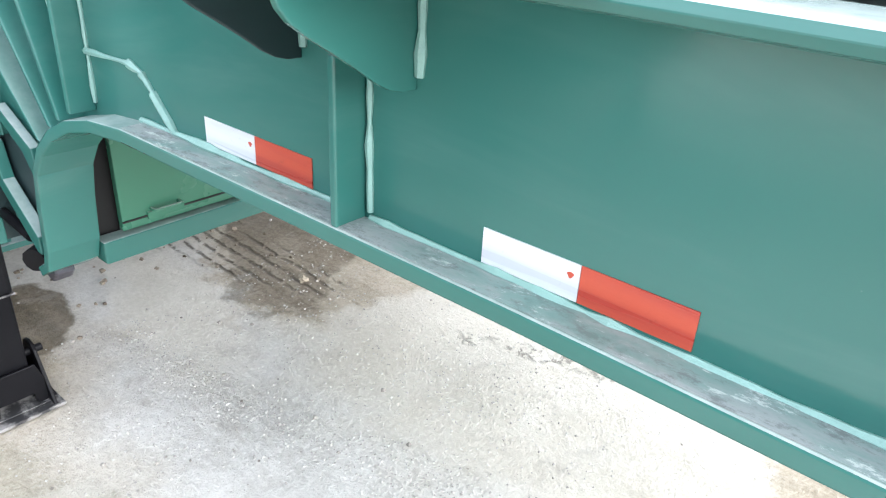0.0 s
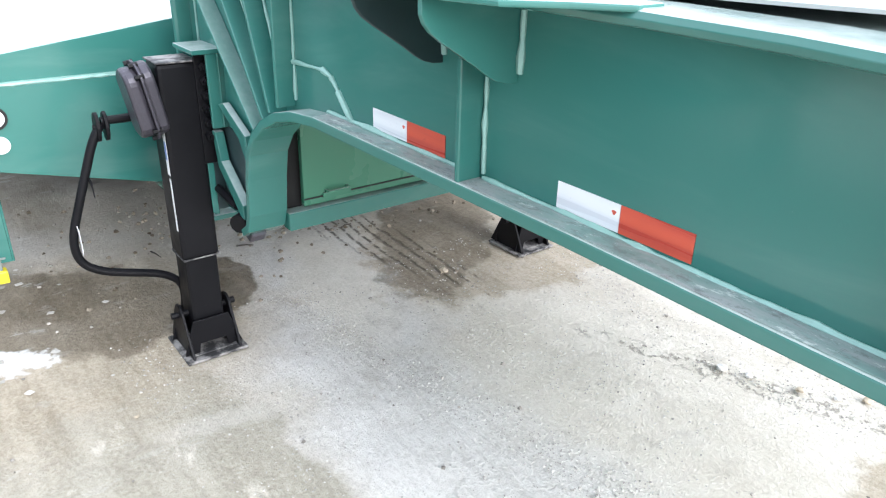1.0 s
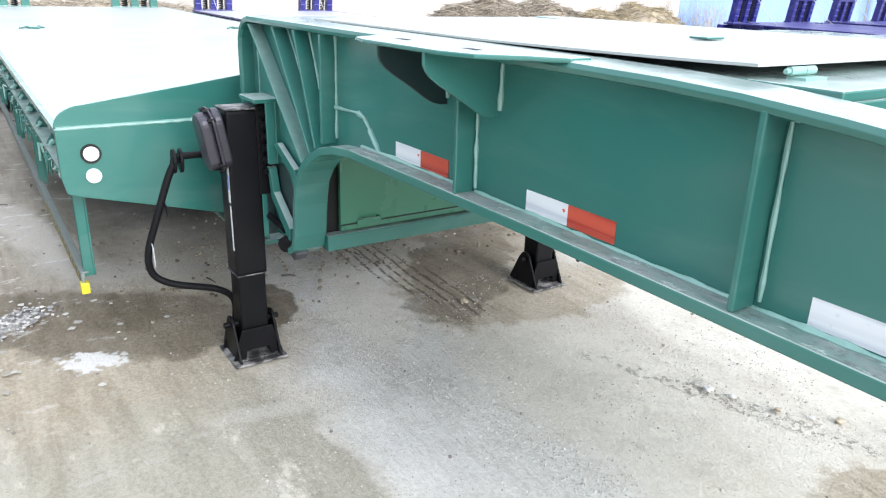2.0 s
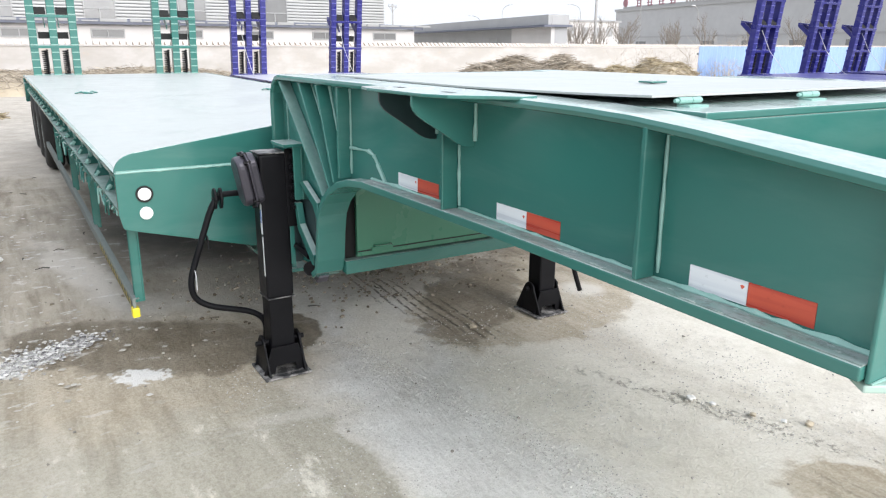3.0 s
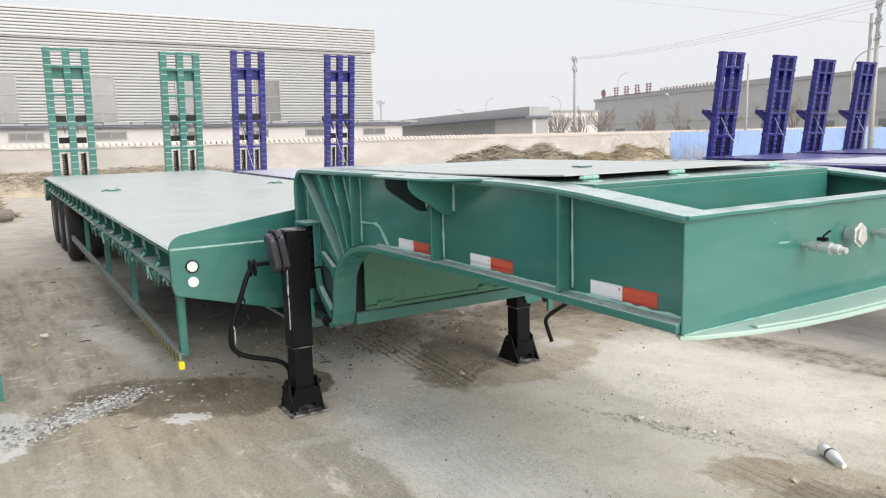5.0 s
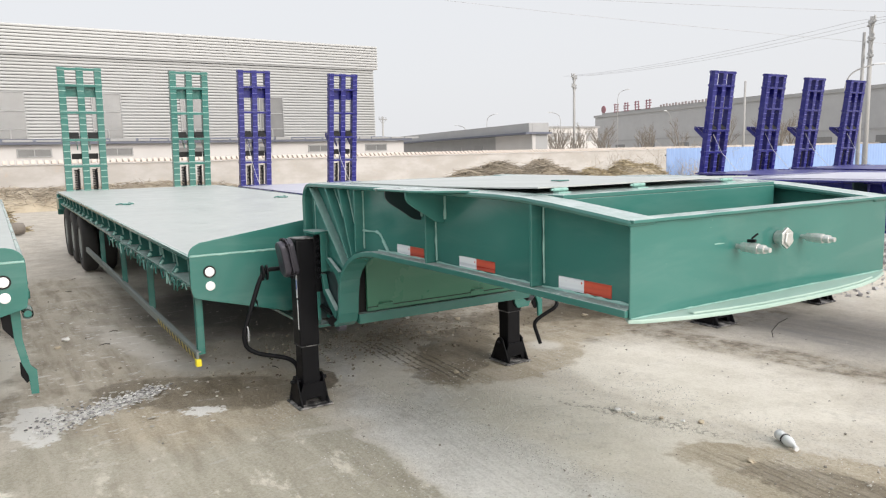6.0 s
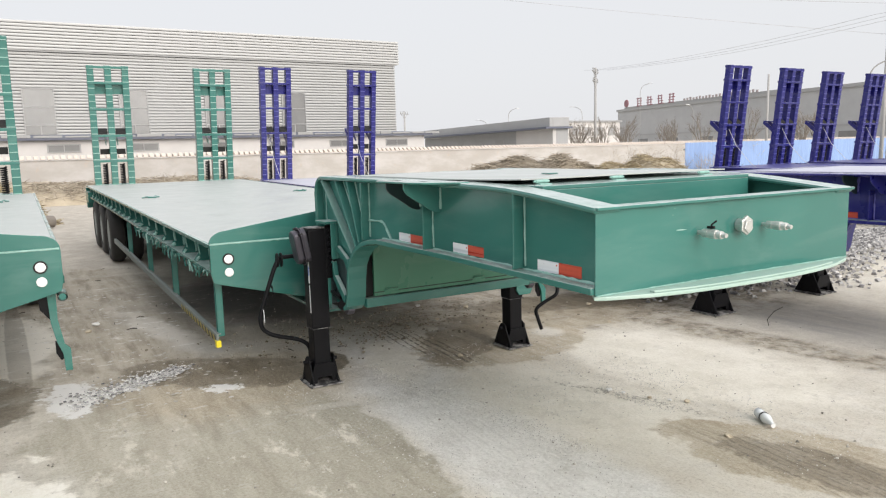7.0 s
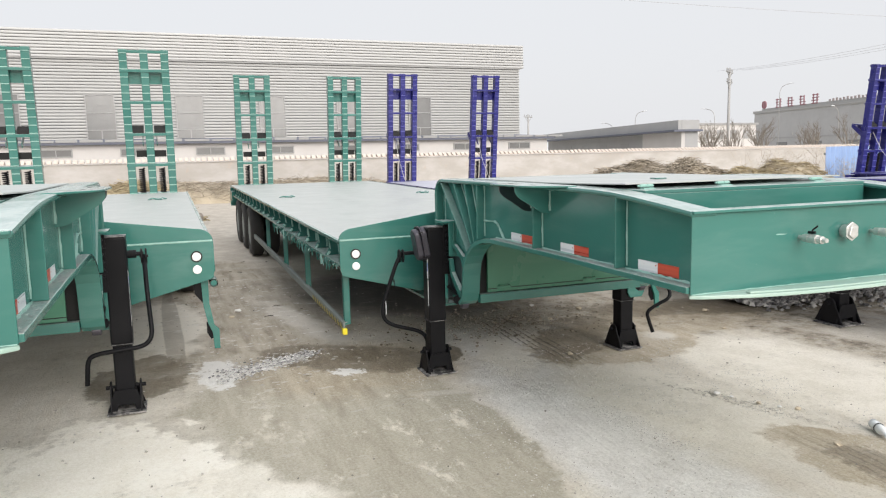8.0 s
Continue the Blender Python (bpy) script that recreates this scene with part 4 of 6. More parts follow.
def make_trailer(name_label, group_label, pose_m, rear, green, deck_mat, weld, zo=0.0, ramp_gap=1.07, ramp_length=2.57, cranks=(0, 3), legs_y=(0.958, 0.885), guard=True):
    """A lowbed semi-trailer with a gooseneck; x is its length, its front at +x; y is 0 on the centre line."""
    t = tagged(new("lowbed_trailer"), name_label, "trailer", group_label)
    rise = 0.0105

    def lifted(bm, k=rise):
        for v in bm.verts:
            v.co.z += k * max(0.0, -2.78 - v.co.x)
        return bm
    for s in (-1, 1):
        make_neck_side(t, s, green, weld)
    # front plate, lip and coupling plate
    bm = B()
    box(bm, 0.712, 0.722, -0.874, 0.874, 1.168, 1.522)
    part("front_plate", bm, green, t, bevel=0.004)
    bm = B()
    n = 24
    lip = [(0.655, -0.884 + 1.768 * i / n) for i in range(n + 1)] + [(0.745 + 0.004 * math.sin(i * 1.7), 0.884 - 1.768 * i / n) for i in range(n + 1)]
    prism(bm, lip, "z", 1.522, 1.536)
    part("front_lip", bm, green, t, bevel=0.004)
    bm = B()
    edge = [(0.715, -0.876), (0.742, -0.835), (0.768, -0.755), (0.81, -0.62), (0.84, -0.45), (0.858, -0.25), (0.865, 0.0), (0.862, 0.25), (0.845, 0.45), (0.815, 0.62), (0.772, 0.755), (0.745, 0.835), (0.715, 0.876)]
    prism(bm, [(-0.30, -0.70), (0.60, -0.79)] + edge + [(0.60, 0.79), (-0.30, 0.70)], "z", 1.150, 1.167)
    part("coupling_plate", bm, WORN if weld is WELD else green, t, "pale scuffed coupling plate", bevel=0.004)
    bm = B()
    prism(bm, [(x - 0.010, y) for x, y in edge[3:-3]] + [(x - 0.040 + 0.004 * math.sin(9 * y), y) for x, y in edge[-4:2:-1]], "z", 1.1672, 1.1765)
    part("wear_edge", bm, WORN if weld is WELD else green, t, "raised scraped edge of the coupling plate", bevel=0.003)
    bm = B()
    tube(bm, [(0.15, 0, 1.15), (0.15, 0, 1.13), (0.15, 0, 1.129), (0.15, 0, 1.08), (0.15, 0, 1.079), (0.15, 0, 1.05)], [0.06, 0.06, 0.045, 0.038, 0.045, 0.04], 16)
    part("kingpin", bm, STEEL, t, "steel kingpin")
    bm = B()
    bead(bm, (0.724, -0.87, 1.17), (0.724, 0.87, 1.17), 0.0035)
    part("front_seam", bm, weld, t)
    # tray behind the front plate, cross beam and hinged cover
    bm = B()
    box(bm, 0.02, 0.21, -0.742, 0.742, 1.580, 1.600)
    box(bm, 0.19, 0.21, -0.742, 0.742, 1.21, 1.58)
    part("cross_beam", bm, green, t, bevel=0.004)
    bm = B()
    box(bm, 0.21, 0.70, -0.80, 0.80, 1.17, 1.19)
    part("tray_floor", bm, green, t)
    bm = B()
    box(bm, -2.38, 0.02, -0.742, 0.742, 1.584, 1.600)
    part("top_plate", bm, green, t)
    bm = B()
    nx, ny = 24, 10
    grid = []
    for i in range(nx + 1):
        x = -1.92 + 1.965 * i / nx
        row = []
        for j in range(ny + 1):
            y = -0.745 + 1.49 * j / ny
            f = max(0.0, (x + 0.85) / 0.9)
            z = 1.6135 + 0.020 * f ** 1.6 * (1.0 - 0.45 * j / ny) + 0.004 * math.sin(3.1 * x + 2 * y) * f
            row.append((bm.verts.new((x, y, z)), bm.verts.new((x, y, z - 0.006))))
        grid.append(row)
    for i in range(nx):
        for j in range(ny):
            bm.faces.new([grid[a][b][0] for a, b in ((i, j), (i + 1, j), (i + 1, j + 1), (i, j + 1))])
            bm.faces.new([grid[a][b][1] for a, b in ((i, j), (i, j + 1), (i + 1, j + 1), (i + 1, j))])
    edge = [(i, 0) for i in range(nx)] + [(nx, j) for j in range(ny)] + [(i, ny) for i in range(nx, 0, -1)] + [(0, j) for j in range(ny, 0, -1)]
    for (a, b), (c, d) in zip(edge, edge[1:] + edge[:1]):
        bm.faces.new((grid[a][b][0], grid[a][b][1], grid[c][d][1], grid[c][d][0]))
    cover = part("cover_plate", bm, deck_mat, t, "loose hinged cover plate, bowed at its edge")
    for y in (-0.63, -0.13, 0.54):
        bm = B()
        tube(bm, [(0.062, y - 0.040, 1.615), (0.062, y + 0.005, 1.615)], 0.0085, 10)
        tube(bm, [(0.062, y + 0.007, 1.615), (0.062, y + 0.040, 1.615)], 0.0085, 10)
        tube(bm, [(0.062, y - 0.052, 1.615), (0.062, y + 0.046, 1.615)], 0.005, 8)
        box(bm, 0.055, 0.095, y - 0.035, y + 0.035, 1.600, 1.605)
        part("hinge", bm, weld, cover)
    bm = B()
    box(bm, -0.64, -0.57, -0.09, -0.01, 1.618, 1.626)
    part("lifting_pad", bm, green, cover, bevel=0.006)
    # air couplings and the electric socket on the front
    for y, z in ((-0.27, 1.388), (0.175, 1.392)):
        bm = B()
        steps = [(0.0, 0.011), (0.025, 0.011), (0.026, 0.021), (0.055, 0.022), (0.056, 0.019), (0.062, 0.019), (0.063, 0.024), (0.100, 0.024), (0.101, 0.018), (0.112, 0.018), (0.113, 0.021), (0.128, 0.020), (0.129, 0.013), (0.150, 0.012)]
        tube(bm, [(0.722 + a, y, z - 0.02 * a) for a, _ in steps], [0.86 * r for _, r in steps], 12)
        coupling = part("air_coupling", bm, STEEL, t, "dull silver air coupling")
        if y < 0:
            bm = B()
            tube(bm, [(0.79, y, z + 0.018), (0.79, y + 0.004, z + 0.038), (0.805, y + 0.018, z + 0.056)], 0.004, 8)
            tube(bm, [(0.772, y, z + 0.026), (0.808, y, z + 0.028)], 0.0065, 8)
            part("valve_lever", bm, BLACK, coupling, "small black lever")
    bm = B()
    prism(bm, [(-0.41, 1.408), (-0.39, 1.410), (-0.36, 1.408), (-0.345, 1.406), (-0.37, 1.404), (-0.405, 1.405)], "x", 0.7215, 0.7228)
    part("paint_scuff", bm, WELD, t, "pale scuff in the paint")
    bm = B()
    tube(bm, [(0.722, 0.0, 1.402), (0.757, 0.0, 1.402)], 0.030, 14)
    prism(bm, [(0.043 * math.cos(a), 1.402 + 0.046 * math.sin(a)) for a in [math.pi / 2 + 2 * math.pi * i / 6 for i in range(6)]], "x", 0.757, 0.772)
    prism(bm, [(0.030 * math.cos(a), 1.398 + 0.033 * math.sin(a)) for a in [-math.pi / 2 + 2 * math.pi * i / 5 for i in range(5)]], "x", 0.772, 0.781)
    part("electric_socket", bm, STEEL, t, "silver flap socket", bevel=0.003)
    bm = B()
    tube(bm, rounded([(0.30, 0.70, 1.21), (0.40, 0.62, 1.40), (0.50, 0.60, 1.43), (0.60, 0.66, 1.44), (0.69, 0.58, 1.40)], 0.08), 0.011, 8)
    part("hose", bm, HOSE, t, "yellow coiled hose end", smooth=True)
    bm = B()
    box(bm, 0.42, 0.56, 0.02, 0.18, 1.19, 1.44)
    part("junction_box", bm, BLACK, t, "black box in the tray", bevel=0.01)
    # box under the neck, with its door
    bm = B()
    box(bm, -1.935, -1.875, -0.742, 0.742, 0.642, 0.712)
    part("box_sill", bm, green, t, bevel=0.005)
    bm = B()
    box(bm, -1.925, -1.900, -0.668, 0.668, 0.717, 1.185)
    door = part("box_door", bm, GREEN_DOOR if green is GREEN else green, t, "flap door in lighter green with painted bounce light" if green is GREEN else "", bevel=0.003)
    # the inside's shade is painted: a near-black skin on the box body
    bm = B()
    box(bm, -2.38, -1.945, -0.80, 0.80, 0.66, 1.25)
    part("box_body", bm, DARK, t, "box body painted near-black for its unlit inside")
    bm = B()
    box(bm, -1.8995, -1.897, -0.668, 0.668, 0.742, 0.748)
    part("door_gap", bm, DARK, door, "dark gap along the door")
    for y in (-0.53, 0.25):
        bm = B()
        tube(bm, rounded([(-1.90, y - 0.045, 0.765), (-1.875, y - 0.045, 0.765), (-1.875, y + 0.045, 0.765), (-1.90, y + 0.045, 0.765)], 0.012), 0.0055, 8)
        box(bm, -1.8995, -1.893, y - 0.06, y + 0.06, 0.735, 0.757)
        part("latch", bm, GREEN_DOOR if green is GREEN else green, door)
    for s in (-1, 1):
        bm = B()
        bead(bm, (-1.872, 0.815 * s, 0.93), (-1.872, 0.815 * s, 0.98), 0.006)
        part("weld_tick", bm, weld, t)
    for s, c, ly in zip((-1, 1), cranks, legs_y):
        make_leg(t, s, zo, green, c, ly, 1.0 if guard else 1.25)

    # ---- deck ----
    bm = B()
    box(bm, rear, -2.78, -1.645, 1.645, 1.075, 1.094)
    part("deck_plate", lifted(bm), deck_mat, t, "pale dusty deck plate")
    for s in (-1, 1):
        bm = B()
        box(bm, rear, -2.80, *sorted((1.62 * s, 1.65 * s)), 1.068, 1.098)
        part("edge_strip", lifted(bm), green, t, bevel=0.004)
        bm = B()
        box(bm, rear, -2.80, *sorted((1.490 * s, 1.503 * s)), 0.884, 1.072)
        box(bm, rear, -2.80, *sorted((1.42 * s, 1.640 * s)), 0.868, 0.8839)
        part("side_beam", lifted(bm), green, t)
        bm = B()
        box(bm, rear, -2.40, *sorted((0.815 * s, 0.835 * s)), 0.55, 1.07)
        box(bm, rear, -2.38, *sorted((0.745 * s, 0.905 * s)), 0.535, 0.555)
        part("main_beam", bm, green, t)
        x = -2.92
        while x > rear + 0.2:
            bm = B()
            prism(bm, [(1.503 * s, 0.884), (1.626 * s, 0.884), (1.626 * s, 0.905), (1.596 * s, 0.955), (1.590 * s, 1.01), (1.618 * s, 1.05), (1.618 * s, 1.07), (1.503 * s, 1.07)], "x", x - 0.007, x + 0.007)
            rib = part("side_rib", lifted(bm), green, t, bevel=0.002)
            bm = B()
            tube(bm, [(x + 0.13, 1.500 * s, 0.945), (x + 0.13, 1.506 * s, 0.945)], 0.030, 12)
            part("rib_hole", lifted(bm), DARK, rib)
            bm = B()
            tube(bm, [(x - 0.27, 1.500 * s, 0.985), (x - 0.27, 1.506 * s, 0.985)], 0.034, 12)
            part("beam_hole", lifted(bm), DARK, rib)
            bm = B()
            bead(bm, (x + 0.010, 1.600 * s, 1.055), (x + 0.016, 1.585 * s, 0.94), 0.008)
            bead(bm, (x + 0.010, 1.51 * s, 1.055), (x + 0.045, 1.51 * s, 0.90), 0.011)
            bead(bm, (x + 0.05, 1.60 * s, 0.925), (x + 0.055, 1.625 * s, 0.895), 0.016)
            bead(bm, (x - 0.07, 1.60 * s, 1.062), (x + 0.04, 1.60 * s, 1.062), 0.007)
            part("rib_weld", lifted(bm), weld, rib)
            x -= 0.55
        # tie hooks and chain under the side beam
        rng = random.Random(5 + s)
        for k in range(34):
            bm = B()
            hx = -3.00 - 0.115 * k - rng.uniform(0, 0.06)
            drop = rng.uniform(0.03, 0.085)
            tube(bm, rounded([(hx, 1.60 * s, 0.872), (hx + 0.015, 1.615 * s, 0.872 - drop * 0.5), (hx - 0.02, 1.63 * s, 0.872 - drop), (hx - 0.045, 1.605 * s, 0.872 - drop * 0.8), (hx - 0.05, 1.60 * s, 0.872 - drop * 0.45)], 0.03), 0.007, 6)
            for e in range(2):
                w = Vector((hx + rng.uniform(-0.05, 0.05), rng.uniform(1.60, 1.655) * s, 0.875))
                tube(bm, [w, w + Vector((rng.uniform(-0.03, 0.03), 0.02 * s, rng.uniform(-0.03, 0.02))), w + Vector((rng.uniform(-0.05, 0.05), rng.uniform(0.0, 0.03) * s, rng.uniform(-0.10, -0.03)))], 0.006, 5)
            part("tie_hook", lifted(bm), green if k % 5 else weld, t)
        # front wing: lower plate, upper curved plate and the seam between
        bm = B()
        prism(bm, [(1.65 * s, 1.098), (1.65 * s, 0.875), (1.635 * s, 0.80), (1.60 * s, 0.785), (0.95 * s, 0.615), (0.83 * s, 0.615), (0.83 * s, 1.098)], "x", -2.80, -2.755)
        part("wing_plate", bm, green, t, bevel=0.004)
        bm = B()
        arc = [(1.65 - 0.13 * (1 - math.cos(a)), 1.095 + 0.105 * math.sin(a)) for a in [math.pi / 2 * i / 8 for i in range(9)]]
        prism(bm, [(y * s, z) for y, z in arc] + [(0.72 * s, 1.312), (0.72 * s, 1.095)], "x", -2.80, -2.785)
        part("wing_top", bm, green, t, bevel=0.003)
        bm = B()
        box(bm, -2.782, -2.752, *sorted((0.90 * s, 1.642 * s)), 1.0975, 1.107)
        bead(bm, (-2.756, 1.64 * s, 1.101), (-2.756, 0.90 * s, 1.101), 0.007)
        part("wing_seam", bm, weld, t)
        for z, ring in ((0.980, True), (0.876, False)):
            bm = B()
            tube(bm, [(-2.755, 1.515 * s, z), (-2.744, 1.515 * s, z), (-2.741, 1.515 * s, z)], [0.034, 0.034, 0.026], 20)
            lamp = part("marker_lamp", bm, LENS, t, "round white marker lamp")
            if ring:
                bm = B()
                tube(bm, [(-2.7549, 1.515 * s, z), (-2.7465, 1.515 * s, z)], 0.045, 20)
                part("lamp_ring", bm, DARK, lamp, "black rubber ring")
        if guard and s < 0:
            xe = max(-9.9, rear + 1)
            bm = B()
            box(bm, xe, -2.86, *sorted((1.605 * s, 1.622 * s)), 0.300, 0.365)
            box(bm, xe, -2.86, *sorted((1.585 * s, 1.622 * s)), 0.3651, 0.373)
            for v in bm.verts:
                v.co.z += 0.016 * (-2.86 - v.co.x)
            rail = part("guard_rail", bm, GUARD_GREY, t, "grey side guard rail", bevel=0.003)
            bm = B()
            box(bm, -4.3, -2.90, *sorted((1.6221 * s, 1.6235 * s)), 0.302, 0.345)
            for v in bm.verts:
                v.co.z += 0.016 * (-2.86 - v.co.x)
            part("hazard_strip", bm, HATCH, rail, "black and yellow hazard stripes")
            bm = B()
            box(bm, -2.90, -2.845, *sorted((1.59 * s, 1.63 * s)), 0.262, 0.318)
            part("end_cap", bm, YELLOW, rail, "bright yellow end cap", bevel=0.006)
            for x in (-2.90, -4.78, -6.40, -8.20):
                if x > xe:
                    bm = B()
                    zb = 0.30 + 0.016 * (-2.86 - x)
                    box(bm, x - 0.03, x + 0.03, *sorted((1.552 * s, 1.560 * s)), zb + 0.045, 0.88)
                    box(bm, x + 0.022, x + 0.03, *sorted((1.560 * s, 1.604 * s)), zb + 0.045, 0.88)
                    box(bm, x - 0.03, x - 0.022, *sorted((1.560 * s, 1.604 * s)), zb + 0.045, 0.88)
                    post = part("guard_post", bm, green, t, bevel=0.003)
                    if x > -3:
                        bm = B()
                        box(bm, x - 0.028, x + 0.036, *sorted((1.548 * s, 1.608 * s)), 0.80, 0.845)
                        part("post_band", bm, LABEL, post, "pale grey tape band")
        if guard and s > 0:
            # the folded guard arm hangs down on this side
            bm = B()
            prism(bm, [(1.535 * s, 0.83), (1.595 * s, 0.83), (1.592 * s, 0.58), (1.622 * s, 0.40), (1.658 * s, 0.36), (1.658 * s, 0.20), (1.612 * s, 0.20), (1.606 * s, 0.33), (1.572 * s, 0.42), (1.545 * s, 0.56)], "x", -2.85, -2.825)
            arm = part("guard_arm", bm, green, t)
            bm = B()
            prism(bm, [(1.475 * s, 0.80), (1.535 * s, 0.80), (1.56 * s, 0.56), (1.53 * s, 0.60), (1.485 * s, 0.66)], "x", -2.875, -2.851)
            part("arm_hinge", bm, BLACK, arm)
            bm = B()
            prism(bm, [(1.562 * s, 0.42), (1.60 * s, 0.42), (1.615 * s, 0.29), (1.592 * s, 0.275), (1.562 * s, 0.33)], "x", -2.875, -2.851)
            part("arm_hinge", bm, BLACK, arm)
            bm = B()
            tube(bm, [(-2.95, 1.635 * s, 0.755), (-2.765, 1.635 * s, 0.755)], 0.034, 12, False)
            tube(bm, [(-2.95, 1.635 * s, 0.755), (-2.77, 1.635 * s, 0.755)], 0.024, 12)
            part("pipe_stub", bm, green, t)
    # cross members
    x = -3.4
    while x > rear:
        bm = B()
        box(bm, x - 0.04, x + 0.04, -1.475, 1.475, 0.90, 1.07)
        part("cross_member", lifted(bm), green, t)
        x -= 1.1
    # tie rings that lie on the deck
    for x, y in ((-9.0, -1.14), (-8.75, 1.16), (-5.6, 1.2)):
        if x > rear and x < -6:
            zt = 1.094 + rise * (-2.78 - x)
            bm = B()
            for q in range(4):
                c, d = math.cos(0.4 + 1.57 * q), math.sin(0.4 + 1.57 * q)
                tube(bm, rounded([(x + 0.02 * c, y + 0.02 * d, zt + 0.01), (x + 0.09 * c - 0.03 * d, y + 0.09 * d + 0.03 * c, zt + 0.02 + 0.01 * (q % 2)), (x + 0.15 * c, y + 0.15 * d, zt + 0.010), (x + 0.08 * c + 0.03 * d, y + 0.08 * d - 0.03 * c, zt + 0.015)], 0.02), 0.009, 6)
            tube(bm, [(x, y, zt - 0.005), (x, y, zt + 0.022), (x, y, zt + 0.03)], [0.04, 0.032, 0.015], 8)
            part("tie_ring", bm, green, t)
    # axles and wheels
    for k in range(3):
        x = rear + 1.15 + 1.22 * k
        zc = 0.48 - zo
        bm = B()
        tube(bm, [(x, -1.5, zc), (x, 1.5, zc)], 0.07, 10)
        part("axle", bm, BLACK, t)
        for s in (-1, 1):
            for y0 in (1.375, 1.10):
                bm = B()
                prof = [(0.0, 0.29), (0.01, 0.43), (0.04, 0.47), (0.07, 0.48), (0.18, 0.48), (0.21, 0.47), (0.24, 0.43), (0.25, 0.29)]
                rings = [[bm.verts.new((x + r * math.cos(a), (y0 + yy) * s, zc + r * math.sin(a))) for a in [2 * math.pi * i / 32 for i in range(32)]] for yy, r in prof]
                for a, b in zip(rings, rings[1:] + rings[:1]):
                    for i in range(32):
                        bm.faces.new((a[i], a[(i + 1) % 32], b[(i + 1) % 32], b[i]))
                wheel = part("wheel", bm, RUBBER, t, "black dual truck tyre", smooth=True)
                bm = B()
                tube(bm, [(x, (y0 + 0.02) * s, zc), (x, (y0 + 0.20) * s, zc), (x, (y0 + 0.235) * s, zc)], [0.292, 0.292, 0.27], 24)
                rim = part("rim", bm, GUARD_GREY, wheel, "grey steel rim")
    # rear frame and ramps
    bm = B()
    box(bm, rear - 0.16, rear, -1.65, 1.65, 0.62, 1.05)
    part("rear_frame", lifted(bm), green, t, bevel=0.01)
    for s in (-1, 1):
        bm = B()
        box(bm, rear - 0.10, rear + 0.5, *sorted((1.49 * s, 1.66 * s)), 0.75, 0.98)
        part("rear_side_box", lifted(bm), green, t, bevel=0.01)
        make_ramp(t, ramp_gap * s, rear + 0.03, 1.094 + rise * (-2.78 - rear) - 0.06, ramp_length, green, weld)
    t.matrix_world = pose_m
    return t

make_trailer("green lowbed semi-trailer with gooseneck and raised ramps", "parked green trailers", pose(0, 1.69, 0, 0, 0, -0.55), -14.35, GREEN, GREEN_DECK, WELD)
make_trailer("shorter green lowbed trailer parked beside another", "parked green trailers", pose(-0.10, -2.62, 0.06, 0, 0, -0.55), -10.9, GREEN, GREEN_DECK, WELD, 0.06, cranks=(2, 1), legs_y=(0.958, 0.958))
make_trailer("blue lowbed semi-trailer with taller raised ramps", "parked blue trailers", pose(0.22, 5.87, -0.12, 0, 0, -0.55), -16.0, BLUE, BLUE_DECK, WELD_BLUE, -0.12, 1.2, 2.93, cranks=(4, 5), legs_y=(0.815, 0.965), guard=False)
for _y, _x in ((15.60, -0.12), (19.9, -0.30)):
    make_trailer("blue lowbed trailer with raised ramps near sheet fence", "parked blue trailers", pose(_x, _y, 0, 0, 0, -0.55), -9.35, BLUE, BLUE_CLEAN, WELD_BLUE, 0, 1.06, 2.58, guard=False)


# ---- yard wall, fence and buildings ----
def make_wall():
    bm = B()
    box(bm, -33.30, -33.0, -70, 90, -0.2, 1.74)
    wall = tagged(part("yard_wall", bm, WALL), "long whitewashed yard wall with tiled coping, stained", "wall", kind="structure")
    bm = B()
    box(bm, -33.36, -32.94, -70, 90, 1.74, 1.79)
    part("coping", bm, PALE_RENDER, wall)
    me = None
    for i in range(300):
        y = -22.0 + 0.26 * i
        if me is None:
            tb = B()
            prism(tb, [(-0.25, 0.0), (0.25, 0.0), (0.23, 0.04), (0.0, 0.17), (-0.23, 0.04)], "y", -0.085, 0.085)
            first = part("cap_tile", tb, CAP, wall)
            me = first.data
            first.location = (-33.15, y, 1.79)
            continue
        ob = new("cap_tile", me)
        ob.parent = wall
        ob.location = (-33.15, y, 1.79 + 0.008 * math.sin(i * 1.3))
    bm = B()
    for i in range(150):
        for y in (-22.26 - 0.26 * i, 56.0 + 0.26 * i):
            prism(bm, [(-33.40, 1.79), (-32.90, 1.79), (-32.92, 1.83), (-33.15, 1.96), (-33.38, 1.83)], "y", y - 0.085, y + 0.085)
    tagged(part("far_cap_tiles", bm, CAP, wall), kind="stuff")


def make_fence():
    bm = B()
    pts, y = [], 21.7
    while y < 62:
        for d, w in ((0.0, 0.10), (0.05, 0.03), (0.05, 0.10), (0.0, 0.03)):
            pts.append((-16.9 + d, y))
            y += w
    prism(bm, pts + [(p[0] - 0.012, p[1]) for p in pts[::-1]], "z", 0.0, 1.80)
    fence = tagged(part("sheet_fence", bm, FENCE), "blue corrugated sheet steel site fence", "fence", kind="structure")
    bm = B()
    for z in (0.5, 1.5):
        box(bm, -17.0, -16.93, 21.7, 62, z, z + 0.06)
    part("fence_rail", bm, GUARD_GREY, fence)


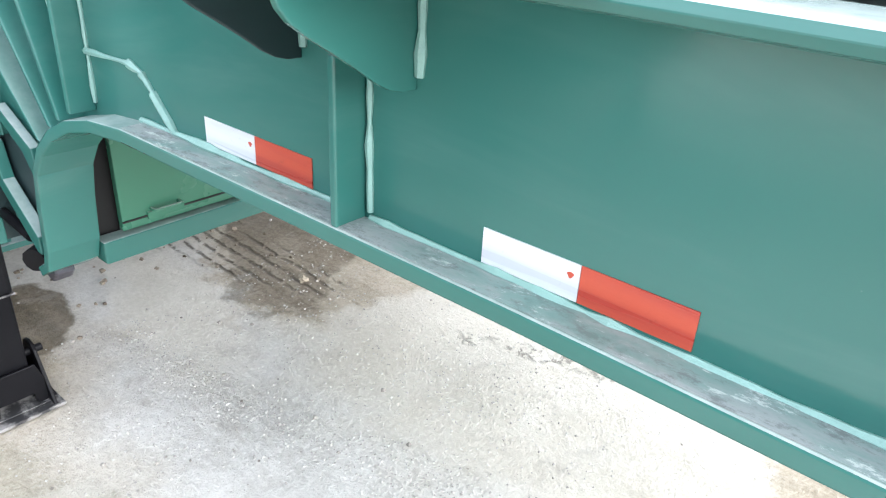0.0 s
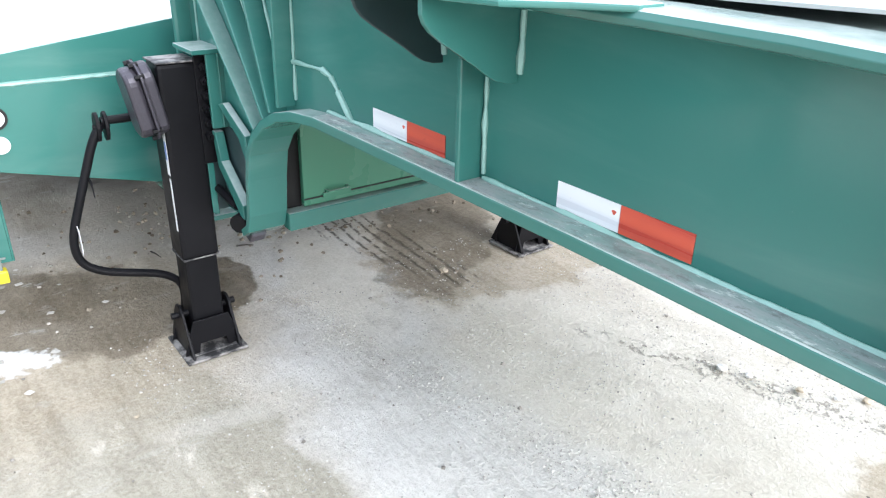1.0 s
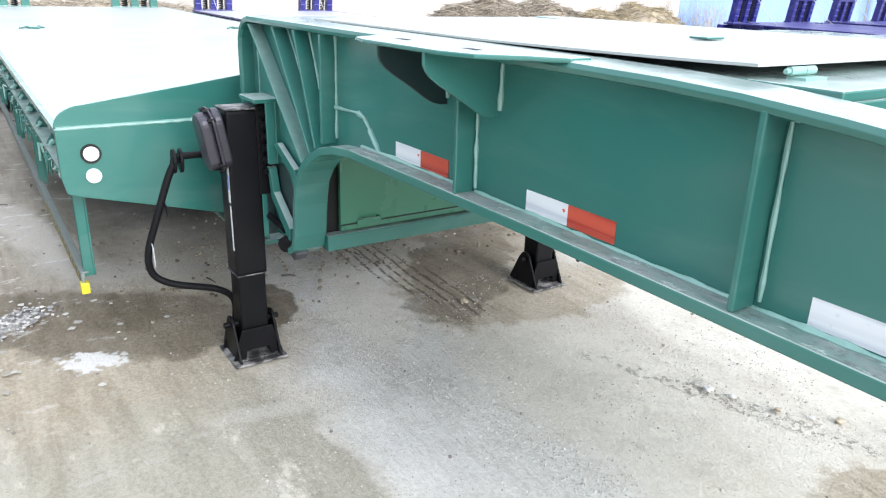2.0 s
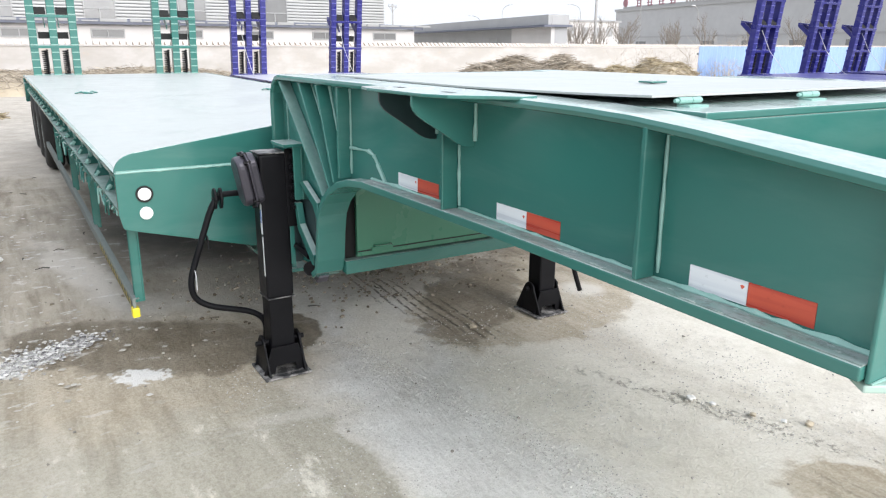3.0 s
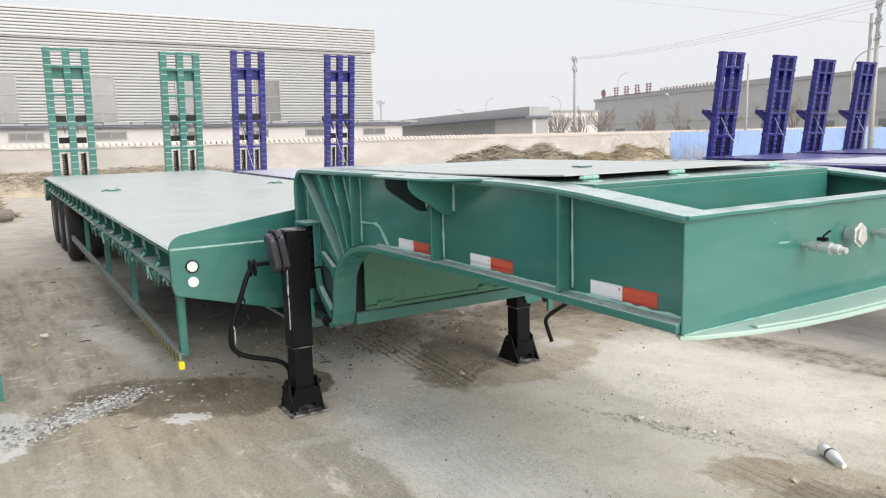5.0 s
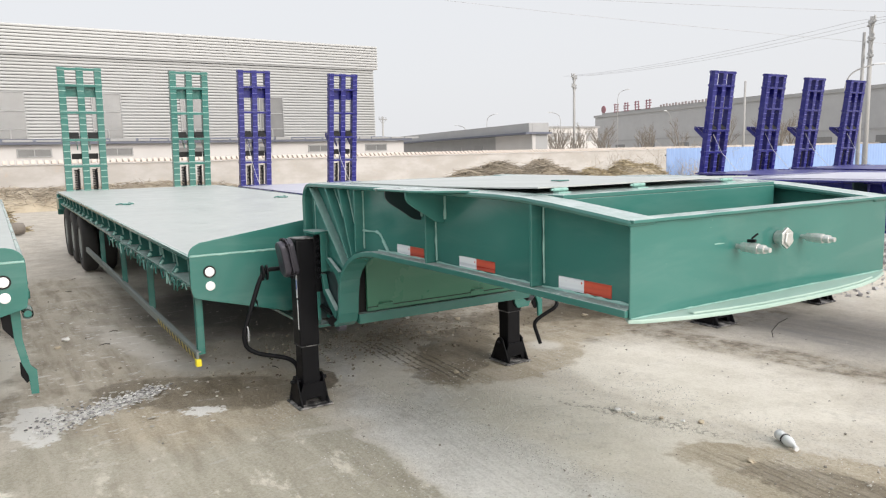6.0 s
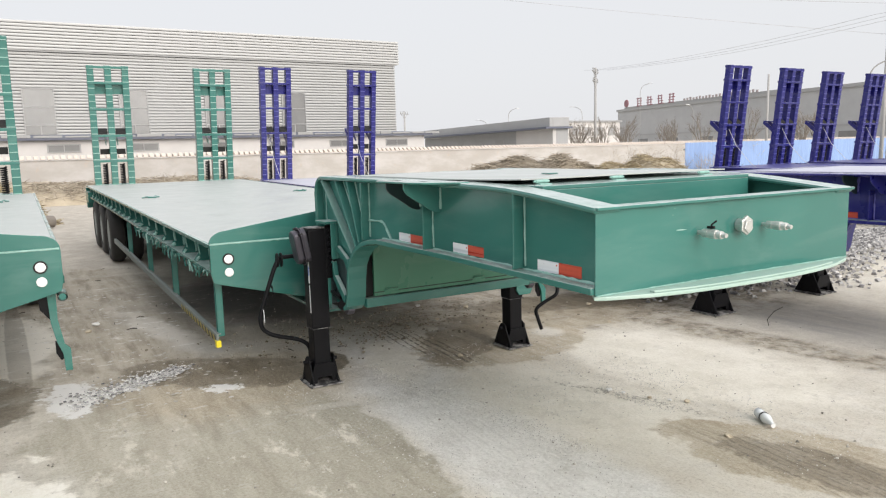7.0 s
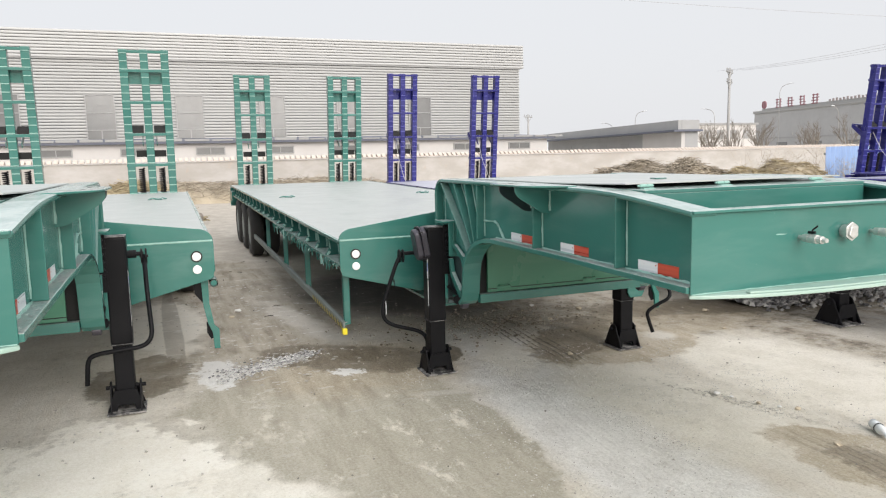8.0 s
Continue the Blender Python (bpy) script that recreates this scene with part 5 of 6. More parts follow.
def make_hall():
    hall = tagged(new("factory_hall"), "long grey corrugated factory hall with tall windows", "building")
    x0, y1 = -42.0, 21.9
    bm = B()
    z = 0.0
    pts = [(x0 - 0.3, 0.0)]
    while z < 7.6:
        pts += [(x0 - 0.08, z), (x0 + 0.03, z + 0.012), (x0 + 0.038, z + 0.07), (x0 + 0.03, z + 0.134), (x0 - 0.08, z + 0.144)]
        z += 0.17
    pts.append((x0 - 0.3, z))
    rows = [[bm.verts.new((p[0], y, p[1])) for p in pts] for y in (-75.0, y1)]
    for i in range(len(pts)):
        j = (i + 1) % len(pts)
        bm.faces.new((rows[0][i], rows[0][j], rows[1][j], rows[1][i]))
    bm.faces.new(rows[0])
    bm.faces.new(rows[1][::-1])
    box(bm, x0 - 30, x0 - 0.3, y1 - 0.3, y1, 0, 8.2)
    box(bm, x0 - 30, x0 - 0.3, -75, -74.7, 0, 8.2)
    part("wall", bm, CLADDING, hall)
    bm = B()
    pts, z = [(x0 - 0.5, 7.55)], 7.55
    while z < 9.05:
        pts += [(x0 + 0.07, z), (x0 + 0.18, z + 0.012), (x0 + 0.188, z + 0.07), (x0 + 0.18, z + 0.134), (x0 + 0.07, z + 0.144)]
        z += 0.17
    pts.append((x0 - 0.5, z))
    prism(bm, [(p[0], p[1]) for p in pts], "y", -75.2, y1 + 0.25)
    part("fascia", bm, FASCIA, hall)
    bm = B()
    prism(bm, [(-75, 8.1), (y1, 8.1), (y1, 8.3), (-26, 9.0), (-75, 8.3)], "x", x0 - 30, x0 - 0.5)
    part("roof", bm, FASCIA, hall)
    bm = B()
    box(bm, x0 - 0.1, x0 + 0.14, -75, y1 + 0.02, 7.48, 7.55)
    part("gutter", bm, FRAME_GREY, hall)
    for i in range(15):
        yc = 14.65 - 4.72 * i
        bm = B()
        for a, b, c, d in ((-0.78, -0.72, 2.6, 5.6), (0.72, 0.78, 2.6, 5.6), (-0.72, 0.72, 5.54, 5.6), (-0.72, 0.72, 2.6, 2.66), (-0.72, 0.72, 4.55, 4.60), (-0.03, 0.03, 2.66, 3.6), (-0.72, 0.72, 3.6, 3.65)):
            box(bm, x0 + 0.03, x0 + 0.10, yc + a, yc + b, c, d)
        win = part("window", bm, FRAME_GREY, hall)
        bm = B()
        box(bm, x0 + 0.052, x0 + 0.066, yc - 0.72, yc + 0.72, 2.66, 5.54)
        part("pane", bm, GLASS, win)


def make_annex():
    annex = tagged(new("low_annex"), "low pale annex with grey-blue roof edge behind wall", "building")
    x0 = -36.2
    bm = B()
    box(bm, x0 - 4, x0, -70, 20.8, 0, 2.68)
    part("wall", bm, PALE_RENDER, annex)
    bm = B()
    prism(bm, [(x0 - 5.0, 2.95), (x0 + 0.35, 2.68), (x0 + 0.35, 2.86), (x0 - 5.0, 3.1)], "y", -70, 21.2)
    part("roof", bm, ROOF, annex, bevel=0.02)
    rng = random.Random(3)
    y = -30.0
    while y < 21:
        w = rng.uniform(0.5, 1.4)
        bm = B()
        box(bm, x0 + 0.30, x0 + 0.40, y, y + w * 0.9, 2.80, 2.86 + rng.uniform(0.0, 0.07))
        part("flashing", bm, FRAME_GREY, annex)
        y += w
    for i in range(10):
        yc = 18.9 - 3.55 * i
        bm = B()
        for a, b, c, d in ((-0.72, -0.66, 2.1, 2.5), (0.66, 0.72, 2.1, 2.5), (-0.66, 0.66, 2.44, 2.5), (-0.66, 0.66, 2.1, 2.15), (-0.02, 0.02, 2.15, 2.44)):
            box(bm, x0, x0 + 0.05, yc + a, yc + b, c, d)
        win = part("window", bm, FRAME_GREY, annex)
        bm = B()
        box(bm, x0 + 0.004, x0 + 0.02, yc - 0.66, yc + 0.66, 2.15, 2.44)
        part("pane", bm, GLASS, win)


def make_shed():
    """A flat-roofed shed that runs away from the yard, with a deep parapet."""
    shed = tagged(new("flat_roofed_shed"), "grey concrete shed with overhanging flat roof", "building")
    ang = math.atan2(37.3 - 31.0, -65.4 + 36.0)
    m = Matrix.Translation((-36.0, 31.0, 0)) @ Matrix.Rotation(ang, 4, "Z")
    bm = B()
    box(bm, 0, 30, -0.9, 0, 0, 3.0)
    part("wall", bm, CONCRETE, shed)
    bm = B()
    box(bm, 0.01, 6.0, 0.0, 0.25, 0, 3.0)
    part("pale_wall", bm, PALE_RENDER, shed)
    bm = B()
    box(bm, -0.3, 30.4, -1.1, 0.9, 3.0, 3.12)
    part("roof_slab", bm, ROOF, shed)
    bm = B()
    box(bm, -0.2, 30.3, 0.35, 0.6, 3.12, 3.75)
    box(bm, -0.2, 0.05, -0.9, 0.35, 3.12, 3.75)
    part("parapet", bm, CONCRETE, shed, bevel=0.03)
    for k in range(4):
        bm = B()
        box(bm, 9 + 4.5 * k, 10.6 + 4.5 * k, 0.0, 0.03, 1.0, 2.4)
        part("door", bm, FRAME_GREY, shed)
    shed.matrix_world = m


def make_works():
    """The large grey works with lettering on its roof edge, far off."""
    works = tagged(new("distant_works"), "large distant grey works with red roof sign", "building")
    a, b = Vector((-82.5, 82.0, 0)), Vector((-14.0, 65.5, 0))
    d = (b - a).normalized()
    ang = math.atan2(d.y, d.x)
    ln = (b - a).length
    bm = B()
    box(bm, 0, ln, 0, 25, 0, 6.9)
    part("wall", bm, CONCRETE, works)
    bm = B()
    box(bm, -0.2, ln + 0.2, -0.15, 25, 6.9, 7.25)
    part("roof_edge", bm, FRAME_GREY, works)
    bm = B()
    box(bm, 0.5, ln - 0.5, -0.05, 0.0, 3.1, 3.3)
    part("band", bm, FRAME_GREY, works)
    for k in range(9):
        bm = B()
        box(bm, 6 + 7.4 * k, 8.4 + 7.4 * k, -0.06, 0.02, 0.2, 2.6)
        part("window", bm, GLASS, works)
    sign = tagged(new("roof_sign"), "red roof lettering on far works, unreadable shapes", "sign")
    bm = B()
    tube(bm, [(2.6, -0.15, 8.05), (2.6, 0.0, 8.05)], 0.56, 16)
    part("emblem", bm, SIGN_RED, sign, "round red emblem")
    bm = B()
    box(bm, 2.0, 37.0, -0.05, 0.0, 7.2, 7.5)
    part("sign_frame", bm, FRAME_GREY, sign)
    rng = random.Random(11)
    for k in range(4):
        bm = B()
        x = 5.4 + 2.7 * k
        for i in range(4):
            z = 7.42 + 0.36 * i
            box(bm, x + rng.uniform(0, 0.3), x + 1.45 + rng.uniform(-0.3, 0.1), -0.12, -0.02, z, z + 0.12)
        for i in range(2):
            xx = x + 0.3 + 0.75 * i
            box(bm, xx, xx + 0.14, -0.13, -0.03, 7.4, 8.7)
        tagged(part("character", bm, SIGN_RED, sign), kind="stuff")
    bm = B()
    x = 17.0
    for k in range(22):
        box(bm, x, x + 0.34, -0.12, -0.02, 7.50, 7.76 + 0.05 * (k % 3))
        x += 0.66
    tagged(part("small_print", bm, SIGN_GREY, sign), "row of unreadable grey characters", kind="stuff")
    for ob in (works, sign):
        ob.matrix_world = Matrix.Translation(a) @ Matrix.Rotation(ang, 4, "Z")


def make_pale_block():
    block = tagged(new("pale_block"), "distant pale plastered block with small windows", "building")
    bm = B()
    box(bm, -66, -60, 52.2, 60.4, 0, 4.4)
    part("wall", bm, PALE_RENDER, block)
    bm = B()
    box(bm, -66.2, -59.8, 52.0, 60.6, 4.4, 4.6)
    part("roof_edge", bm, FRAME_GREY, block)
    # windows take a light grey: distance haze put into their colour
    for k in range(4):
        for z in (1.0, 2.9):
            bm = B()
            y = 53.2 + 1.8 * k
            box(bm, -60.02, -59.96, y, y + 0.9, z, z + 0.95)
            part("window", bm, FRAME_GREY, block)


def make_log():
    log = tagged(new("log"), "short grey cut log beside straw heap", "log")
    bm = B()
    tube(bm, [(0, -0.2, 0.16), (0.02, 0.0, 0.165), (0.0, 0.2, 0.16)], [0.14, 0.16, 0.15], 14)
    part("body", bm, BARK, log, smooth=False)
    log.matrix_world = pose(-18.8, -0.5, 0, 0, 0, 20)


make_pale_block()
make_log()
make_fence()
make_hall()
make_annex()
make_shed()
make_works()


# ---- poles, lamps and wires ----
def make_pole(x, y, h, arms=2, lean=0.0):
    p = tagged(new("power_pole"), "concrete power pole with cross arms and insulators", "utility pole", "power poles")
    bm = B()
    tube(bm, [(0, 0, -0.3), (0, 0, h)], [0.125, 0.085], 12)
    part("pole", bm, POLE, p, smooth=True)
    for k in range(arms):
        bm = B()
        z = h - 0.35 - 0.75 * k
        w = 0.95 - 0.15 * k
        box(bm, -0.06, 0.06, -w, w, z, z + 0.09)
        tube(bm, [(0, -w * 0.8, z), (0, 0, z - 0.5)], 0.025, 5)
        tube(bm, [(0, w * 0.8, z), (0, 0, z - 0.5)], 0.025, 5)
        arm = part("cross_arm", bm, FRAME_GREY, p)
        for yy in (-w + 0.1, -0.35, 0.35, w - 0.1):
            bm = B()
            tube(bm, [(0, yy, z + 0.09), (0, yy, z + 0.17), (0, yy, z + 0.18), (0, yy, z + 0.30)], [0.025, 0.025, 0.055, 0.035], 8)
            part("insulator", bm, FRAME_GREY, arm)
    p.matrix_world = pose(x, y, 0, lean, 0, 35)


def make_street_lamp(x, y, h, turn):
    p = tagged(new("street_lamp"), "slim grey street lamp with curved arm", "street lamp", "street lamps")
    bm = B()
    tube(bm, rounded([(0, 0, 0), (0, 0, h - 0.5), (0.3, 0, h), (1.15, 0, h + 0.22)], 0.4), 0.030, 8)
    part("pole", bm, POLE, p, smooth=True)
    bm = B()
    box(bm, 1.05, 1.5, -0.08, 0.08, h + 0.18, h + 0.25)
    part("lamp_head", bm, LABEL, p, bevel=0.03)
    p.matrix_world = pose(x, y, 0, 0, 0, turn)


make_pole(-41.4, 39.5, 7.9)
make_pole(-15.85, 34.3, 7.6, 3, 1.2)
make_pole(-71.2, 38.0, 6.2, 1)
for _x, _y, _h, _t in ((-58.9, 62.5, 8.5, 20), (-40.6, 50.0, 4.8, 290), (-55.9, 51.0, 5.7, 200), (-67.7, 50.0, 6.1, 20), (-57.3, 40.0, 4.4, 200), (-15.4, 31.5, 5.0, 30)):
    make_street_lamp(_x, _y, _h, _t)


def make_mast(x, y, h):
    bm = B()
    tube(bm, [(0, 0, 0), (0, 0, h * 0.5), (0, 0, h)], [0.10, 0.085, 0.07], 10)
    ob = tagged(part("mast", bm, POLE, smooth=True), "plain slim grey mast behind sheet fence", "mast", "plain masts")
    ob.matrix_world = pose(x, y, 0, 0, 0.4)


make_mast(-29.9, 45.0, 6.4)
make_mast(-16.35, 34.6, 7.0)


def make_wire(a, b, sag):
    bm = B()
    a, b = Vector(a), Vector(b)
    tube(bm, [a.lerp(b, k / 24) - Vector((0, 0, sag * 4 * (k / 24) * (1 - k / 24))) for k in range(25)], 0.010, 4)
    tagged(part("overhead_wire", bm, WIRE), "thin sagging overhead power wire", "wire", "overhead wires")


for _k, _o in enumerate((-0.8, 0.0, 0.8)):
    make_wire((-41.4 + _o * 0.5, 39.5 + _o, 7.7), (-15.9 + _o * 0.5, 34.3 + _o, 7.4), 0.35)
    make_wire((-15.9 + _o * 0.5, 34.3 + _o, 7.4), (22, 27.0 + _o, 8.0), 0.5)
make_wire((-30.9, 20.6, 9.9), (-13.0, 37.5, 5.9), 0.12)
make_wire((-30.9, 23.6, 10.5), (-10.0, 37.5, 6.9), 0.12)


# ---- bare trees, brushwood, straw and rubble ----
def make_bare_tree(x, y, h, seed):
    t = tagged(new("bare_tree"), "small leafless tree behind the yard wall", "tree", "bare trees")
    rng = random.Random(seed)
    bm = B()
    tube(bm, [(0, 0, -0.1), (0.05, 0, h * 0.3), (0.0, 0.06, h * 0.55)], [h * 0.018, h * 0.014, h * 0.010], 7)
    part("trunk", bm, BARK, t, smooth=True)
    bm = B()

    def grow(p, d, ln, r, depth):
        q = p + d * ln
        tube(bm, [p, p.lerp(q, 0.5) + Vector((rng.uniform(-1, 1), rng.uniform(-1, 1), rng.uniform(-1, 1))) * ln * 0.06, q], [r, r * 0.8, r * 0.55], 4)
        if depth:
            for _ in range(3 if depth > 1 else 4):
                nd = (d + Vector((rng.uniform(-1, 1), rng.uniform(-1, 1), rng.uniform(-0.2, 0.8))) * 0.6).normalized()
                grow(p.lerp(q, rng.uniform(0.4, 1.0)), nd, ln * rng.uniform(0.5, 0.75), r * 0.5, depth - 1)
    for k in range(5):
        a = 2 * math.pi * k / 5 + rng.uniform(-0.4, 0.4)
        grow(Vector((0, 0, h * rng.uniform(0.18, 0.5))), Vector((0.45 * math.cos(a), 0.45 * math.sin(a), 1)).normalized(), h * 0.33, h * 0.012, 3)
    part("crown", bm, BARK, t)
    t.matrix_world = pose(x, y, 0)


for _i, (_x, _y, _h) in enumerate(((-37.5, 34.5, 3.4), (-39.5, 38.0, 3.8), (-44.0, 45.0, 4.2), (-40.0, 46.0, 3.9), (-38.0, 48.0, 4.0), (-36.5, 52.0, 4.3), (-35.5, 56.0, 4.0), (-36.0, 60.5, 4.4), (-27.0, 45.0, 3.6), (-42.5, 39.0, 3.6), (-45.5, 41.0, 3.9), (-41.0, 42.5, 4.0), (-47.0, 45.5, 3.8), (-42.0, 49.0, 4.3), (-28.5, 47.0, 4.0))):
    make_bare_tree(_x, _y, _h, _i)


def scatter_sticks(bm, rng, count, where, ln, r, lift=0.5):
    for _ in range(count):
        p = Vector(where(rng))
        a = rng.uniform(0, 2 * math.pi)
        d = Vector((math.cos(a), math.sin(a), rng.uniform(-0.15, lift))).normalized() * ln * rng.uniform(0.5, 1.3)
        q = p + d
        tube(bm, [p - d * 0.5, p + Vector((rng.uniform(-0.1, 0.1), rng.uniform(-0.1, 0.1), rng.uniform(0, 0.1))) * ln, q - d * 0.5], [r, r * 0.9, r * 0.5], 3)


def make_heap(name, label, category, cx, cy, half, depth, height, turn, twig_mat, count, ln, r, seed):
    """A heap: an uneven core with loose twigs or stalks all over it."""
    thing = tagged(new(name), label, category)
    rng = random.Random(seed)
    bm = B()
    n, m = 30, 14

    def h_at(u, v):
        f = max(0.0, 1 - (abs(u) ** 2.4) - (abs(v) ** 2.0))
        return height * (f ** 0.6) * (0.85 + 0.3 * noise.noise(Vector((u * 3 + seed, v * 2, 0.3))))
    grid = [[bm.verts.new((half * (2 * i / n - 1), depth * (2 * j / m - 1), max(-0.05, h_at(2 * i / n - 1, 2 * j / m - 1) - 0.05))) for j in range(m + 1)] for i in range(n + 1)]
    for i in range(n):
        for j in range(m):
            bm.faces.new((grid[i][j], grid[i + 1][j], grid[i + 1][j + 1], grid[i][j + 1]))
    part("core", bm, MOUND, thing)
    bm = B()

    def where(q):
        u, v = q.uniform(-0.97, 0.97), q.uniform(-0.97, 0.97)
        return (half * u, depth * v, max(0.0, h_at(u, v)))
    scatter_sticks(bm, rng, count, where, ln, r)
    tagged(part("twig_cover", bm, twig_mat, thing), kind="stuff")
    thing.matrix_world = pose(cx, cy, 0, 0, 0, turn)


make_heap("brushwood_heap", "long heap of dry brushwood by the wall", "brushwood", -21.0, 17.3, 3.1, 1.4, 1.55, 50, BRUSH, 3400, 0.7, 0.012, 1)
make_heap("earth_heap", "low heap of earth and yellow stalks", "heap", -17.9, 20.3, 2.4, 1.2, 1.38, 50, STRAW, 1900, 0.5, 0.011, 2)
make_heap("dry_weeds", "thin dry weeds and grass beside sheet fence", "weeds", -20.2, 24.2, 2.0, 0.6, 0.5, 100, BRUSH, 900, 1.0, 0.006, 5)
def make_stalks(x, y, half, depth, h, count, seed):
    """Dry weeds that stand up in thin bent stalks with a few side shoots."""
    bm = B()
    rng = random.Random(seed)
    for _ in range(count):
        p = Vector((rng.gauss(0, half * 0.5), rng.gauss(0, depth * 0.5), 0))
        tall = h * rng.uniform(0.35, 1.0)
        a = p + Vector((rng.uniform(-0.25, 0.25), rng.uniform(-0.25, 0.25), 0.55)) * tall
        b = a + Vector((rng.uniform(-0.35, 0.35), rng.uniform(-0.35, 0.35), 0.40)) * tall
        tube(bm, [p, a, b], [0.008, 0.006, 0.003], 3)
        for _e in range(3):
            c = a.lerp(b, rng.random())
            tube(bm, [c, c + Vector((rng.uniform(-0.2, 0.2), rng.uniform(-0.2, 0.2), rng.uniform(0.02, 0.16))) * tall], [0.004, 0.002], 3)
    ob = tagged(part("tall_weeds", bm, BRUSH), "tall dry leafless weeds standing against sheet fence", "weeds", kind="stuff")
    ob.location = (x, y, 0)


make_stalks(-16.1, 22.4, 0.6, 1.1, 1.5, 110, 61)
make_stalks(-17.7, 25.2, 0.5, 2.2, 2.5, 150, 62)
make_stalks(-18.4, 21.2, 1.2, 1.4, 1.9, 120, 63)
make_heap("straw_heap", "heap of yellow straw stalks near the wall", "straw", -21.2, -2.1, 1.9, 1.4, 1.2, 20, STRAW, 3200, 0.7, 0.016, 3)
make_heap("brush_strip", "low strip of dry weeds along the wall", "weeds", -30.5, 1.0, 11.0, 1.7, 0.95, 90, BRUSH, 4200, 0.8, 0.012, 4)


def make_stones(name, label, category, mat, count, where, size, seed, flat=0.7):
    rng = random.Random(seed)
    verts, faces = [], []
    shape = [(-1, -0.8, -0.7), (0.9, -1, -0.6), (1, 0.8, -0.7), (-0.8, 1, -0.6), (-0.7, -0.6, 0.7), (0.7, -0.5, 0.9), (0.6, 0.7, 0.6), (-0.5, 0.6, 0.9)]
    quads = ((0, 3, 2, 1), (4, 5, 6, 7), (0, 1, 5, 4), (1, 2, 6, 5), (2, 3, 7, 6), (3, 0, 4, 7))
    for _ in range(count):
        x, y, z = where(rng)
        s = size * rng.uniform(0.4, 1.0) ** 1.5
        m = Euler((rng.uniform(-0.5, 0.5), rng.uniform(-0.5, 0.5), rng.uniform(0, 6.28))).to_matrix()
        k = len(verts)
        for p in shape:
            q = m @ Vector([c * s * rng.uniform(0.7, 1.2) for c in p])
            verts.append((x + q.x, y + q.y, z + q.z * flat + s * 0.25))
        faces += [tuple(k + i for i in q) for q in quads]
    me = bpy.data.meshes.new(name)
    me.from_pydata(verts, [], faces)
    me.materials.append(mat)
    return tagged(new(name, me), label, category, kind="stuff")


def gravel_at(rng):
    u, v = rng.uniform(0, 1), rng.gauss(0, 0.33)
    y = 4.9 + 12.4 * u
    near = max(0.0, min(1.0, (y - 5.0) / 3.5))
    return (-3.0 - 0.9 * near + (0.5 + 1.4 * near) * v + 0.3 * math.sin(y), y, (0.03 + 0.07 * near) * max(0.0, 1 - v * v * 2))


def chips_at(rng):
    u = rng.uniform(0, 1) ** 0.8
    wide = 0.16 - 0.10 * u
    return (-2.95 - 0.45 * u + rng.gauss(0, wide), -1.0 + 0.92 * u + rng.gauss(0, 0.055), -0.003)


def grit_at(rng):
    return (rng.uniform(-7.5, 2.0), rng.uniform(-2.6, 5.5), -0.004)


make_stones("gravel", "patch of loose grey gravel beside the trailers", "gravel", STONES, 13000, gravel_at, 0.037, 21)
make_stones("rubble_chips", "pale rubble chips spilt on the ground", "rubble", CHIPS, 700, chips_at, 0.0145, 22, 0.35)
def flakes_at(rng):
    return (rng.uniform(-8.0, -2.3), rng.gauss(-0.5, 0.38), -0.006)


def churned_at(rng):
    return (rng.gauss(-3.75, 0.5), rng.gauss(2.0, 0.75), -0.004)


make_stones("lime_flakes", "flat pale flakes trodden into the ground", "flakes", LIME, 300, flakes_at, 0.020, 25, 0.08)
make_stones("churned_soil", "churned lumps of brown soil under the trailer", "soil", SOIL, 700, churned_at, 0.014, 26)
make_stones("grit", "small loose stones scattered over the yard", "grit", GRIT, 1100, grit_at, 0.009, 23)


def fine_at(rng):
    while True:
        x, y = rng.uniform(-2.6, 0.7), rng.uniform(0.4, 3.2)
        streak = math.exp(-((y - 1.22 - 0.12 * (x + 2.6) - 0.10 * max(0.0, x + 1.3) - 0.03 * math.sin(4 * x)) / 0.08) ** 2) * (1.0 if -2.55 < x < -0.2 else 0.0)
        streak += 0.7 * math.exp(-((y - 2.45 - 0.2 * (x + 0.8)) / 0.06) ** 2) * (1.0 if -1.0 < x < -0.1 else 0.0)
        if rng.random() < 0.10 + 0.35 * max(0.0, noise.noise(Vector((x * 1.6, y * 2.4, 4.0)))) + streak:
            return (x, y, -0.006)


make_stones("fine_gravel", "fine grey gravel worked into the dust", "gravel", FINE, 8000, fine_at, 0.0045, 24)


